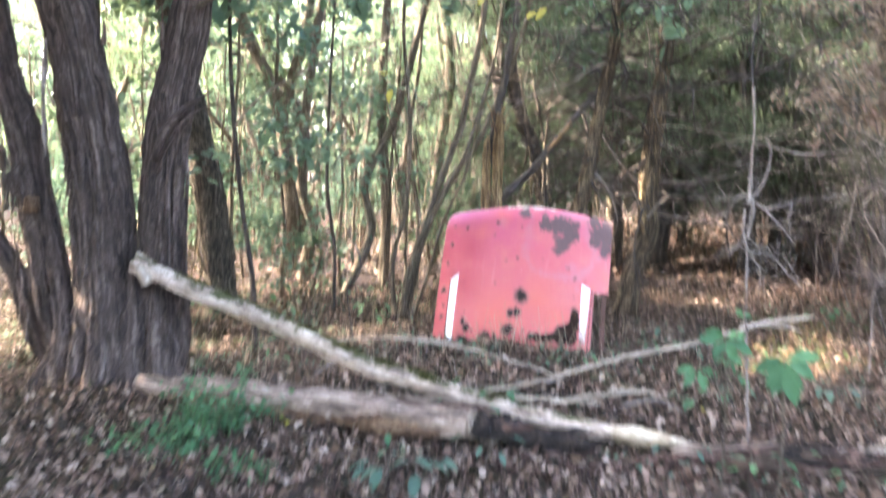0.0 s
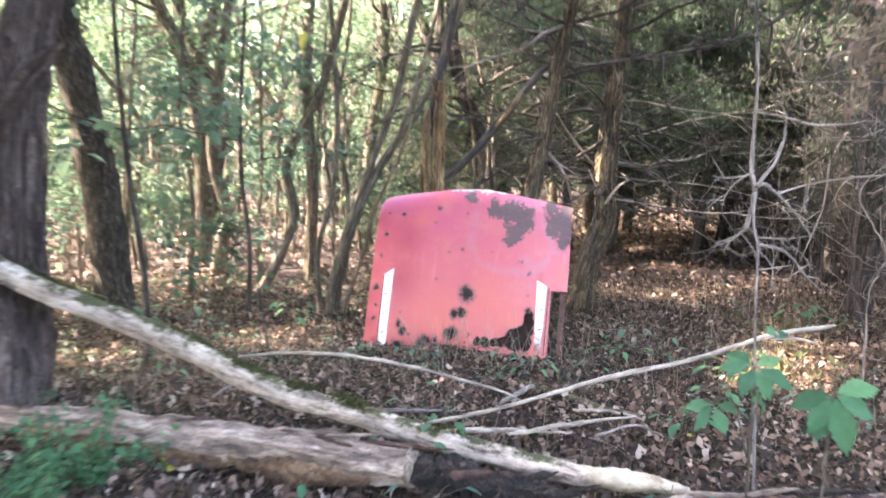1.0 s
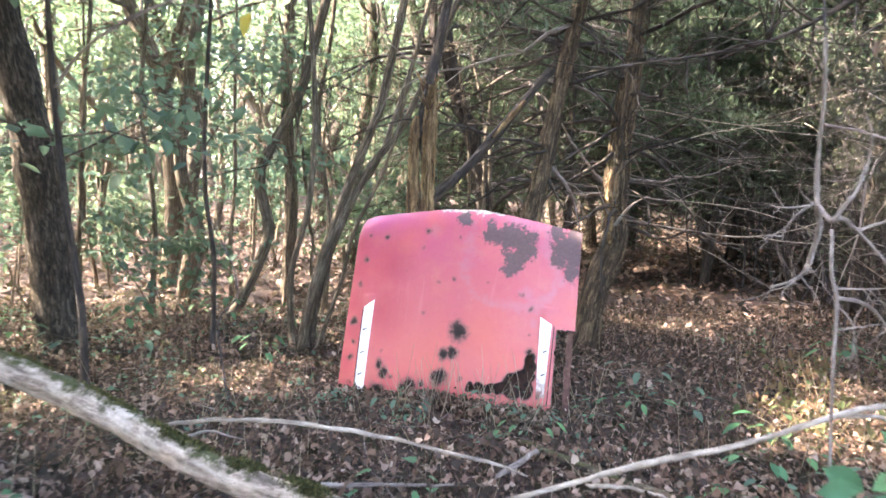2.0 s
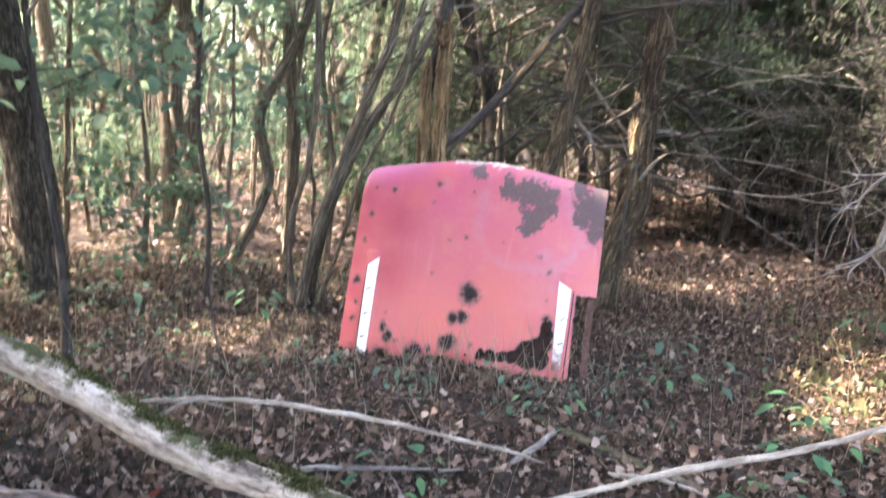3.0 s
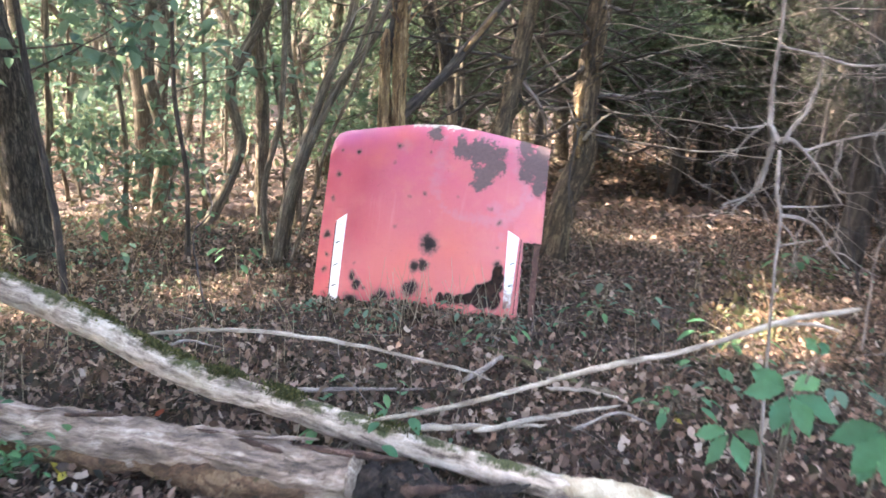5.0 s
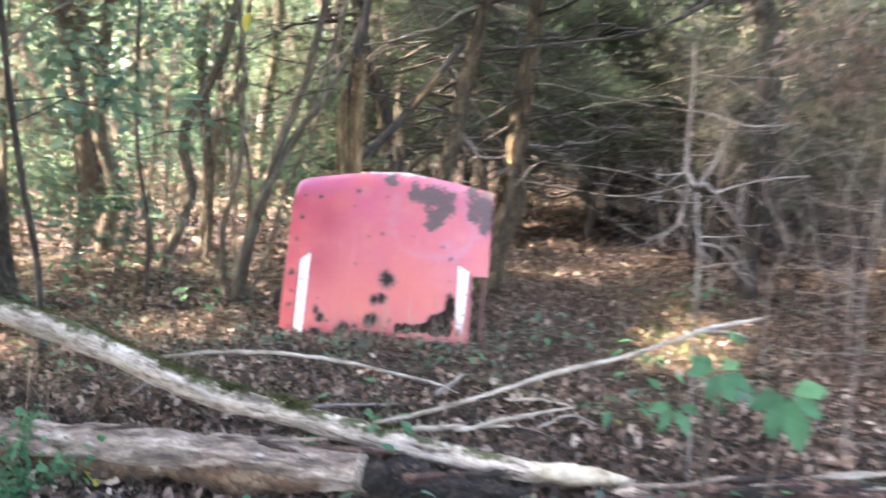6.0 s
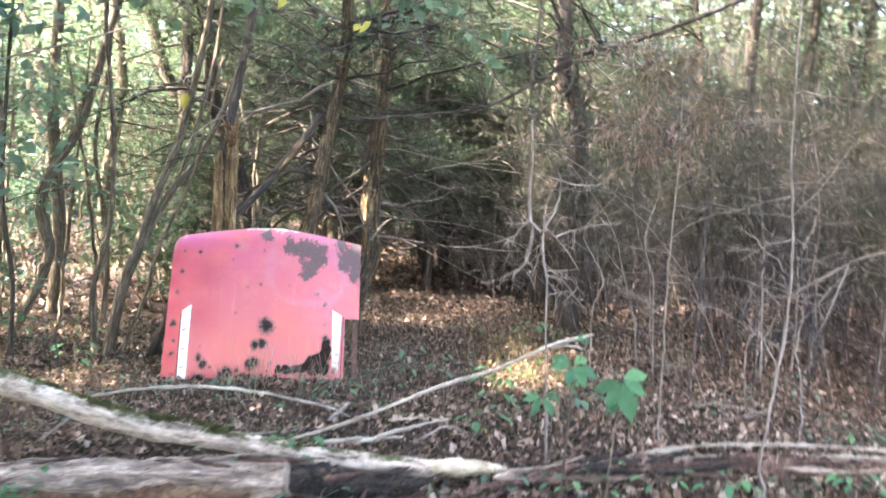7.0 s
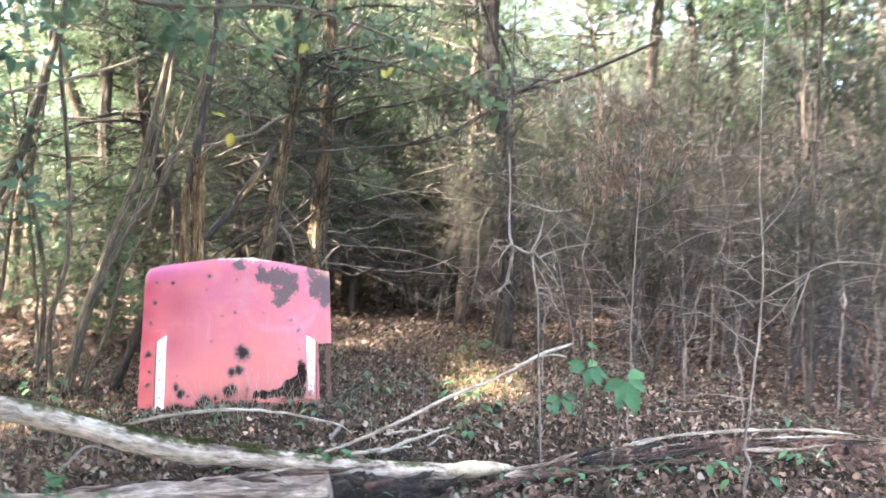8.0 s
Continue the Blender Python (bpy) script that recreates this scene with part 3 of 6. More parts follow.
HOLE_AT = [(0.90, 0.115, 0.036), (0.96, 0.12, 0.043), (1.02, 0.125, 0.046), (1.08, 0.13, 0.052), (1.14, 0.15, 0.062), (1.19, 0.185, 0.074), (1.24, 0.22, 0.072), (1.262, 0.285, 0.054), (1.258, 0.335, 0.042), (1.24, 0.145, 0.062), (1.16, 0.115, 0.048)]
# the greyed band that runs round the blistered corner, and a few worn patches
WORN_LOOP = spline([(0.83, 1.17, 0), (0.82, 1.03, 0), (0.80, 0.85, 0), (0.90, 0.70, 0), (1.08, 0.655, 0), (1.25, 0.66, 0), (1.36, 0.75, 0), (1.37, 0.89, 0), (1.33, 1.03, 0), (1.29, 1.13, 0), (1.10, 1.20, 0)], 46)
WORN_AT = [(a, b, 0.060 + 0.028 * math.sin(9 * a + 14 * b)) for a, b, _ in WORN_LOOP] + [(1.20, 0.735, 0.075), (1.27, 0.56, 0.05), (0.56, 1.10, 0.07), (1.42, 0.83, 0.06)]


def blot(U, V, spots, soft, full=0.0):
    """1 inside the blots, fading over their rim. full: blots smaller than this stay fainter."""
    best = np.zeros_like(U)
    shift = np.array([noise.noise_vector((a * 26, b * 26, 0.5)) for a, b in zip(U.ravel(), V.ravel())]).reshape(*U.shape, 3)
    wide = np.array([noise.noise_vector((a * 9, b * 9, 4.5)) for a, b in zip(U.ravel(), V.ravel())]).reshape(*U.shape, 3)
    U, V = U + 0.010 * shift[..., 0] + 0.022 * wide[..., 0], V + 0.010 * shift[..., 1] + 0.022 * wide[..., 1]
    for a, b, r in spots:
        k = 0.36 + 0.64 * min(1.0, r / full) if full else 1.0
        best = np.maximum(best, k * np.clip(1.0 - (np.hypot(U - a, V - b) - r * (1 - soft)) / (soft * r), 0, 1))
    return best


def hood_bow(U, V, top):
    """Crown of the sheet: fuller in the middle, rolled back along the top edge and dropping to the sides."""
    w = 2 * U / HW - 1
    z = 0.036 - 0.05 * np.abs(w) ** 4 - 0.9 * np.clip(V - (top - 0.13), 0, 1) ** 2 * 3.2
    z = z + 0.010 * np.exp(-((U - 0.17) / 0.035) ** 2) * (V < 0.66) + 0.010 * np.exp(-((U - 1.345) / 0.035) ** 2) * (V < 0.66)
    return z + 0.006 * np.sin(U * 5 + V * 3) * np.sin(V * 4.0)


NU, NV = 190, 160
uu = np.linspace(0, 1, NU)[None, :] * np.ones((NV, 1))
ss = np.linspace(0, 1, NV)[:, None] * np.ones((1, NU))
U = uu * HW
top = np.interp(U, [a for a, _ in TOP], [b for _, b in TOP])
V = -0.05 + ss * (top + 0.05)
U = U + 0.03 * (ss > 0.0) * ss * (1 - uu) * 1.2
Z = hood_bow(U, V, top)
hid = np.arange(NU * NV).reshape(NV, NU)
quads = np.stack([hid[:-1, :-1], hid[:-1, 1:], hid[1:, 1:], hid[1:, :-1]], -1).reshape(-1, 4)
fu, fv = U.ravel()[quads].mean(1), V.ravel()[quads].mean(1)
rag = np.array([noise.noise((a * 22, b * 22, 3.0)) for a, b in zip(fu, fv)])
keep = ~((fv < 0.525 + 0.012 * rag) & (fu > 1.405 + 0.012 * rag)) & ~((fu > 0.6) & (fv < 0.0 + 0.03 * rag + 0.02))
keep &= ~(blot(fu, fv, HOLE_AT, 0.5) + 0.5 * rag > 0.75)
quads = quads[keep]
hs = Shape()
hv = np.stack([U, V, Z], -1).reshape(-1, 3)
hs.add(hv, quads)
edges = np.sort(np.concatenate([quads[:, [0, 1]], quads[:, [1, 2]], quads[:, [2, 3]], quads[:, [3, 0]]]), 1)
ed, cnt = np.unique(edges, axis=0, return_counts=True)
rim = ed[cnt == 1]
inside = (hv[rim[:, 0], 0] > 0.85) & (hv[rim[:, 0], 0] < 1.33) & (hv[rim[:, 0], 1] > 0.05) & (hv[rim[:, 0], 1] < 0.4)
depth = np.where(inside, 0.003, 0.022)
back = np.stack([hv[rim[:, 0]], hv[rim[:, 1]], hv[rim[:, 1]] - np.stack([0 * depth, 0 * depth, depth], 1), hv[rim[:, 0]] - np.stack([0 * depth, 0 * depth, depth], 1)], 1).reshape(-1, 3)
hs.add(back, (np.arange(len(rim)) * 4)[:, None] + [0, 1, 2, 3])
panel = part("outer_panel", hs, PAINT, hood)
au, av = np.concatenate([hv[:, 0], back[:, 0]]), np.concatenate([hv[:, 1], back[:, 1]])
for key, spots, soft, full in (("rust", [(a, b, r * 1.75) for a, b, r in SPOTS_A] + [(a, b, r * 1.85) for a, b, r in SPOTS_B], 0.85, 0.075), ("brown", [(a, b, r * 1.68) for a, b, r in BROWN_AT], 0.85, 0), ("orange", [(0.42, 1.07, 0.17), (0.30, 1.12, 0.10), (0.56, 1.15, 0.12), (1.48, 0.66, 0.14), (1.40, 0.58, 0.09), (0.62, 0.30, 0.30), (0.95, 0.45, 0.24), (1.10, 0.30, 0.2)], 1.0, 0), ("crimson", [(0.05, 0.2 * i, 0.16) for i in range(6)] + [(0.12 + 0.2 * i, 0.02, 0.17) for i in range(4)] + [(0.28, 0.55, 0.22), (0.3, 0.86, 0.2)], 1.0, 0), ("worn", [(a, b, r * 1.4) for a, b, r in WORN_AT], 1.0, 0)):
    val = blot(au, av, spots, soft, full)
    if key == "rust":
        val = np.maximum(val, blot(au, av, [(a, b, r * 1.25) for a, b, r in HOLE_AT], 0.5))
        val = np.maximum(val, np.clip((au - 1.385) / 0.03, 0, 1) * (av < 0.53) * 0.9)
    panel.data.attributes.new(key, "FLOAT", "POINT").data.foreach_set("value", val)
edge_v = np.interp(au, [a for a, _ in TOP], [b for _, b in TOP])
wide = np.array([0.055 + 0.05 * noise.noise((a * 11, 0.3, 7.0)) + 0.02 * noise.noise((a * 34, 0.3, 2.0)) for a in au])
band = np.clip(1.15 - (edge_v - av) / np.maximum(wide, 0.012), 0, 1) * np.clip((au - 0.52) / 0.09, 0, 1) * np.clip((1.08 - au) / 0.10, 0, 1)
panel.data.attributes.new("lichen", "FLOAT", "POINT").data.foreach_set("value", band)

inner = Shape()
for u0, u1, v0, v1 in ((0.06, 1.36, -0.03, 0.36), (0.06, 0.22, 0.36, 1.10), (1.22, 1.40, 0.53, 1.10), (0.22, 1.22, 0.98, 1.10), (0.66, 0.80, 0.36, 0.98)):
    b = np.array([(u0, v0), (u1, v0), (u1, v1), (u0, v1)])
    zb = np.array([[-0.045] * 4, [-0.033] * 4])
    vv = np.concatenate([np.column_stack([b, zb[0]]), np.column_stack([b, zb[1]])])
    inner.add(vv, [(3, 2, 1, 0), (4, 5, 6, 7), (0, 1, 5, 4), (1, 2, 6, 5), (2, 3, 7, 6), (3, 0, 4, 7)])
fl = Shape()
fr = np.random.default_rng(77)
for i in range(15):
    v0, v1 = 0.535 - 0.042 * i, 0.535 - 0.042 * (i + 1)
    e = fr.normal(0, 0.006, 4)
    q = [(1.470 + e[0] * 0.6, v1), (1.508 + e[1] * 0.5, v1), (1.508 + e[2] * 0.5, v0), (1.470 + e[3] * 0.6, v0)] if i == 0 else [(1.470 + e[0] * 0.6, v1), (1.508 + e[1] * 0.5, v1), last[1], last[0]]
    last = q[:2]
    z = -0.02
    fl.add([(a, b, z) for a, b in q] + [(a, b, z - 0.004) for a, b in q], [(0, 1, 2, 3), (7, 6, 5, 4), (1, 5, 6, 2), (3, 7, 4, 0)])
part("edge_flange", fl, RUSTY, hood, "brown rusted edge strip", False)
part("inner_frame", inner, INNER, hood, "dark rusty inner bracing sheet", False)


def on_hood(u, v, lift):
    t = float(np.interp(u, [a for a, _ in TOP], [b for _, b in TOP]))
    return (u, v, float(hood_bow(np.array(u), np.array(v), np.array(t))) + lift)


def strip(corners, lift, n=14):
    """A thin band on the hood between a left and a right edge, bottom to top."""
    (l0, l1), (r0, r1) = corners
    s = Shape()
    pts = []
    for i in range(n):
        k = i / (n - 1)
        for j in range(5):
            q = j / 4
            a = np.array(l0) + (np.array(l1) - np.array(l0)) * k
            b = np.array(r0) + (np.array(r1) - np.array(r0)) * k
            c = a + (b - a) * q
            pts.append(on_hood(c[0], c[1], lift))
    idx = np.arange(n * 5).reshape(n, 5)
    f = np.stack([idx[:-1, :-1], idx[:-1, 1:], idx[1:, 1:], idx[1:, :-1]], -1).reshape(-1, 4)
    low = np.array(pts) - (0, 0, 0.002)
    s.add(np.array(pts), f)
    ring = np.concatenate([idx[0], idx[1:, -1], idx[-1, ::-1][1:], idx[::-1, 0][1:-1]])
    m = len(ring)
    s.add(np.concatenate([np.array(pts)[ring], low[ring]]), np.array([(i, i + m, (i + 1) % m + m, (i + 1) % m) for i in range(m)]))
    return s


stripe = part("stripe", strip((((0.131, 0.0), (0.138, 0.572)), ((0.197, 0.0), (0.208, 0.624))), 0.004), STRIPE, hood, "white stripe with a slanted upper end")
part("black_edge", strip((((0.122, 0.0), (0.130, 0.55)), ((0.1295, 0.0), (0.1365, 0.572))), 0.0035), BLACK, stripe, smooth=False)
for k, v in enumerate((0.13, 0.27, 0.42)):
    part("dark_tick", strip((((0.150, v - 0.006), (0.150, v + 0.004)), ((0.180, v + 0.012), (0.180, v + 0.018))), 0.006, 3), BLACK, stripe, smooth=False)
stripe2 = part("stripe", strip((((1.312, 0.09), (1.303, 0.598)), ((1.362, 0.11), (1.376, 0.556))), 0.004), SCUFFED, hood, "scuffed white stripe with a slanted upper end")
part("black_edge", strip((((1.378, 0.06), (1.388, 0.55)), ((1.384, 0.06), (1.394, 0.545))), 0.0035), BLACK, stripe2, smooth=False)
for k, v in enumerate((0.24, 0.38)):
    part("dark_tick", strip((((1.335, v - 0.006), (1.335, v + 0.004)), ((1.363, v + 0.012), (1.363, v + 0.018))), 0.006, 3), BLACK, stripe2, smooth=False)


# ---- fallen logs and branches ----
def fallen(name, pts, radii, bark, label, category="log", n=26, sides=16, rough=0.04, ridge=0.05, seed=1, ridges=5, crook=0.35, broken=True):
    at = Vector(pts[0])
    ob = thing(name, at, label, category)
    s = Shape()
    rng = np.random.default_rng(seed)
    line = spline(pts, n)
    sag = np.cumsum(rng.normal(0, 1, (n, 3)), 0)
    sag -= np.linspace(0, 1, n)[:, None] * sag[-1]
    r = np.interp(np.linspace(0, 1, n), np.linspace(0, 1, len(radii)), radii)
    line = line + sag * (crook * r.mean() / max(1.0, np.abs(sag).max()))
    if broken:
        r[0], r[-1] = r[0] * 0.45, r[-1] * 0.45
    tube(s, line - np.array(at), r, sides, rough, ridge, ridges, rng)
    part("wood", s, bark, ob)
    return ob, s, np.array(at)


log_a, _, o = fallen("split_log", [(-1.98, 4.84, 0.07), (-1.2, 4.61, 0.06), (-0.5, 4.36, 0.065), (0.165, 4.11, 0.06)], (0.06, 0.085, 0.088, 0.085), WOOD_SPLIT,
                     "weathered split log with an orange decayed underside", n=60, sides=26, rough=0.05, ridge=0.12, ridges=4, seed=3, broken=False)
for k, pts in enumerate(([(-1.75, 4.73, 0.025), (-1.5, 4.645, 0.012), (-1.2, 4.56, 0.018)], [(-1.25, 4.57, 0.01), (-0.9, 4.45, 0.008), (-0.62, 4.35, 0.01)], [(-0.7, 4.385, 0.01), (-0.35, 4.25, 0.004), (0.05, 4.11, 0.006)])):
    s = Shape()
    tube(s, spline(pts, 22) - o, (0.02, 0.058, 0.062, 0.055, 0.02), 16, 0.12, 0.14, 4, np.random.default_rng(4 + k))
    part("decayed_underside", s, WOOD_DECAY, log_a, "orange decayed wood")
s = Shape()
tube(s, spline([(0.145, 4.118, 0.06), (0.160, 4.112, 0.06), (0.172, 4.107, 0.062)], 4) - o, (0.088, 0.083, 0.06), 26, 0.06, 0.06, 5, np.random.default_rng(3))
part("cut_end", s, WOOD_END, log_a, "weathered broken end grain")
er = np.random.default_rng(41)
for k in range(12):
    x = er.uniform(-1.7, 0.0)
    c = np.array([x, np.interp(x, (-1.98, -1.2, -0.5, 0.165), (4.84, 4.61, 4.36, 4.11)), 0.062])
    w = er.uniform(-1.2, 0.5)
    p = c + np.array([0.35 * math.sin(w), 0.95 * math.sin(w), math.cos(w)]) * 0.083
    s = Shape()
    tube(s, limb(p, (0.93, -0.36, er.normal(0, 0.03)), er.uniform(0.15, 0.5), er, 0.05, 0.0, 9) - o, (0.003, 0.010, 0.012, 0.003), 6, 0.25, 0.2, 2, er)
    part("splinter", s, WOOD_SPLIT if k % 3 else WOOD_BROWN, log_a)

log_b, _, o = fallen("mossy_log", [(-2.06, 5.04, 0.84), (-1.86, 5.05, 0.725), (-1.4, 4.97, 0.555), (-0.93, 4.82, 0.395), (-0.57, 4.66, 0.27), (-0.14, 4.50, 0.18), (0.39, 4.27, 0.085), (0.85, 4.06, 0.03), (1.27, 3.97, 0.0)],
                       (0.078, 0.056, 0.058, 0.056, 0.055, 0.053, 0.051, 0.046, 0.018), WOOD_MOSSY, "long bleached mossy log leaning on a cedar trunk", n=90, sides=20, rough=0.05, ridge=0.07, seed=8, crook=0.5)
s = Shape()
tube(s, spline([(-2.03, 5.03, 0.90), (-2.0, 5.02, 0.80), (-1.95, 5.01, 0.69)], 8) - o, (0.015, 0.060, 0.045), 10, 0.14, 0.14, 3, np.random.default_rng(9))
part("knot", s, WOOD_PALE, log_b, "pale knobbly broken end")
s = Shape()
tube(s, spline([(0.80, 4.085, 0.05), (0.95, 4.02, 0.035), (1.12, 3.985, 0.022), (1.32, 3.945, 0.0)], 26) - o, (0.010, 0.038, 0.044, 0.036, 0.01), 14, 0.10, 0.14, 4, np.random.default_rng(19))
part("peeled_end", s, WOOD_CREAM, log_b, "pale cream peeled wood")
moss = Shape()
mr = np.random.default_rng(21)
line = spline([(-1.86, 5.05, 0.725), (-1.4, 4.97, 0.555), (-0.93, 4.82, 0.395), (-0.57, 4.66, 0.27), (-0.14, 4.50, 0.18), (0.39, 4.27, 0.085)], 400)
for k in range(340):
    i = int(mr.integers(0, 400))
    if noise.noise((i * 0.045, 2.0, 0.0)) < 0.12 * (i > 250) - 0.08:
        continue
    w0, big = mr.normal(0.30, 0.42), mr.uniform(0.4, 1.0)
    for _ in range(int(70 * big)):
        c = line[min(399, max(0, int(i + mr.normal(0, 6 * big))))]
        w = w0 + mr.normal(0, 0.25)
        lift = 0.047 + 0.026 * big * math.exp(-((w - w0) / 0.3) ** 2) * mr.uniform(0.3, 1.0)
        p = c + np.array([0.45 * math.sin(w), 0.9 * math.sin(w), math.cos(w)]) * lift
        leaves(moss, [p - o], mr.uniform(0.008, 0.018), mr, 0.1, "rhomb", -0.7, 0.6)
part("moss", moss, leaf_material("log_moss", [(0.0, (0.024, 0.024, 0.008)), (0.7, (0.080, 0.076, 0.020)), (1.0, (0.21, 0.185, 0.055))], 0.2, 0.9), log_b, "green moss tufts")

rot, _, o = fallen("rotten_log", [(0.19, 4.09, 0.03), (0.42, 4.02, 0.015), (0.80, 3.94, -0.05)], (0.06, 0.07, 0.06, 0.03), WOOD_ROT, "short black rotten log end among the leaves", n=60, sides=26, rough=0.14, ridge=0.14, ridges=5, seed=14)
rr = np.random.default_rng(44)
for k in range(20):
    f = rr.uniform(0, 0.85)
    c = np.array([0.19 + 0.60 * f, 4.09 - 0.15 * f, 0.03 - 0.07 * f])
    w = rr.uniform(-1.7, 1.0)
    p = c + np.array([0.2 * math.sin(w), math.sin(w), math.cos(w)]) * rr.uniform(0.045, 0.07)
    r = rr.uniform(0.010, 0.024)
    s = Shape()
    tube(s, limb(p, (0.97, -0.22, rr.normal(-0.05, 0.10)), rr.uniform(0.10, 0.28), rr, 0.10, 0.0, 9) - o, (0.004, r, r * 0.8, 0.003), 7, 0.3, 0.3, 2, rr)
    part("splinter", s, WOOD_BROWN if k % 4 == 0 else WOOD_ROT, rot, "crumbling rotten wood")
log_d, _, o = fallen("crumbling_log", [(1.0, 3.90, -0.09), (1.4, 3.84, -0.065), (1.9, 3.74, -0.045), (2.4, 3.56, -0.035), (2.85, 3.31, -0.03), (3.35, 2.96, -0.03), (3.9, 2.58, -0.02)], (0.03, 0.055, 0.066, 0.075, 0.08, 0.08, 0.07), WOOD_BROWN,
                     "long crumbling brown rotten log with splintered top", n=120, sides=28, rough=0.24, ridge=0.20, seed=15)
axis = spline([(1.0, 3.90, -0.09), (1.4, 3.84, -0.065), (1.9, 3.74, -0.045), (2.4, 3.56, -0.035), (2.85, 3.31, -0.03), (3.35, 2.96, -0.03), (3.9, 2.58, -0.02)], 100)
dr = np.random.default_rng(31)
for k in range(26):
    i = dr.integers(8, 74)
    j = min(99, i + dr.integers(8, 24))
    turn = dr.uniform(-1.5, 1.1)
    lift = np.array([0.25 * math.sin(turn), math.sin(turn), math.cos(turn)]) * dr.uniform(0.065, 0.10)
    way = axis[j] - axis[i]
    r = dr.uniform(0.008, 0.024)
    s = Shape()
    tube(s, limb(axis[i] + lift, way, np.linalg.norm(way), dr, 0.05, 0.0, 14) - o, (0.003, r, r * 0.7, r * 0.9, 0.002), 7, 0.25, 0.3, 2, dr)
    part("splinter", s, (WOOD_BROWN, WOOD_ROT, WOOD_SPLIT, WOOD_BROWN, WOOD_ROT)[k % 5], log_d, ("brown", "black", "weathered", "brown", "black")[k % 5] + " splintered wood")
for pts, r in (([(2.0, 3.82, 0.02), (2.3, 3.76, 0.045), (2.6, 3.69, 0.06), (3.0, 3.52, 0.065), (3.3, 3.34, 0.06)], 0.020), ([(2.7, 3.62, 0.065), (3.05, 3.47, 0.075), (3.36, 3.30, 0.07), (3.6, 3.08, 0.06), (3.75, 2.86, 0.045)], 0.016), ([(2.2, 3.72, 0.0), (2.5, 3.64, 0.02), (2.9, 3.48, 0.03)], 0.014), ([(3.0, 3.40, 0.04), (3.4, 3.15, 0.045), (3.7, 2.85, 0.03)], 0.018)):
    s = Shape()
    tube(s, spline(pts, 46) - o, (0.002, r * 0.62, r * 0.35, r * 0.6, r * 0.3, 0.002), 10, 0.38, 0.4, 3, dr)
    part("splinter", s, WOOD_PALE, log_d, "long pale splinter along the top")

crumbs, dark_crumbs = Shape(), Shape()
for k in range(420):
    i = int(dr.integers(4, 92)) if k < 300 else 0
    c = axis[i] if k < 300 else np.array([0.15, 4.10, 0.0]) + np.array([0.75, -0.2, 0]) * dr.uniform(0, 1)
    x, y = c[0] + dr.normal(0, 0.06), c[1] - abs(dr.normal(0.08, 0.09))
    z = float(ground_z(np.array(x), np.array(y))) + dr.uniform(0.02, 0.07)
    tube(dark_crumbs if k % 3 else crumbs, limb((x, y, z), (dr.normal(0.8, 0.5), dr.normal(-0.3, 0.5), dr.normal(0, 0.25)), dr.uniform(0.03, 0.13), dr, 0.2, 0.0, 4), (0.003, dr.uniform(0.006, 0.016), 0.003), 6, 0.25, 0.2, 2, dr)
tagged(part("wood_crumbs", crumbs, WOOD_SPLIT), "pale broken bits of rotten wood below the logs", "wood debris", kind="stuff")
tagged(part("rotten_crumbs", dark_crumbs, WOOD_BROWN), "brown broken bits of rotten wood below the logs", "wood debris", kind="stuff")

fallen("thin_branch", [(-0.86, 4.86, 0.31), (-0.60, 4.80, 0.375), (-0.33, 4.75, 0.395), (-0.06, 4.71, 0.385), (0.25, 4.75, 0.31), (0.61, 4.86, 0.17), (0.82, 5.0, 0.04)], (0.006, 0.0095, 0.009, 0.008, 0.004), WOOD_PALE,
       "thin pale arched dead branch above the leaf litter", "branch", 44, 8, 0.12, 0.06, 51, crook=1.6)
br, _, o = fallen("long_branch", [(0.22, 4.33, 0.17), (0.55, 4.26, 0.26), (1.03, 4.20, 0.415), (1.4, 4.18, 0.50), (1.75, 4.17, 0.61), (2.06, 4.18, 0.655)], (0.008, 0.010, 0.011, 0.010, 0.011), WOOD_PALE,
                  "long pale bare branch propped on the mossy log", "branch", 50, 8, 0.12, 0.06, 52, crook=0.7)
s = Shape()
tube(s, spline([(1.75, 4.17, 0.60), (1.87, 4.16, 0.60), (1.97, 4.15, 0.575)], 6) - o, (0.010, 0.005), 6)
part("side_twig", s, WOOD_PALE, br)
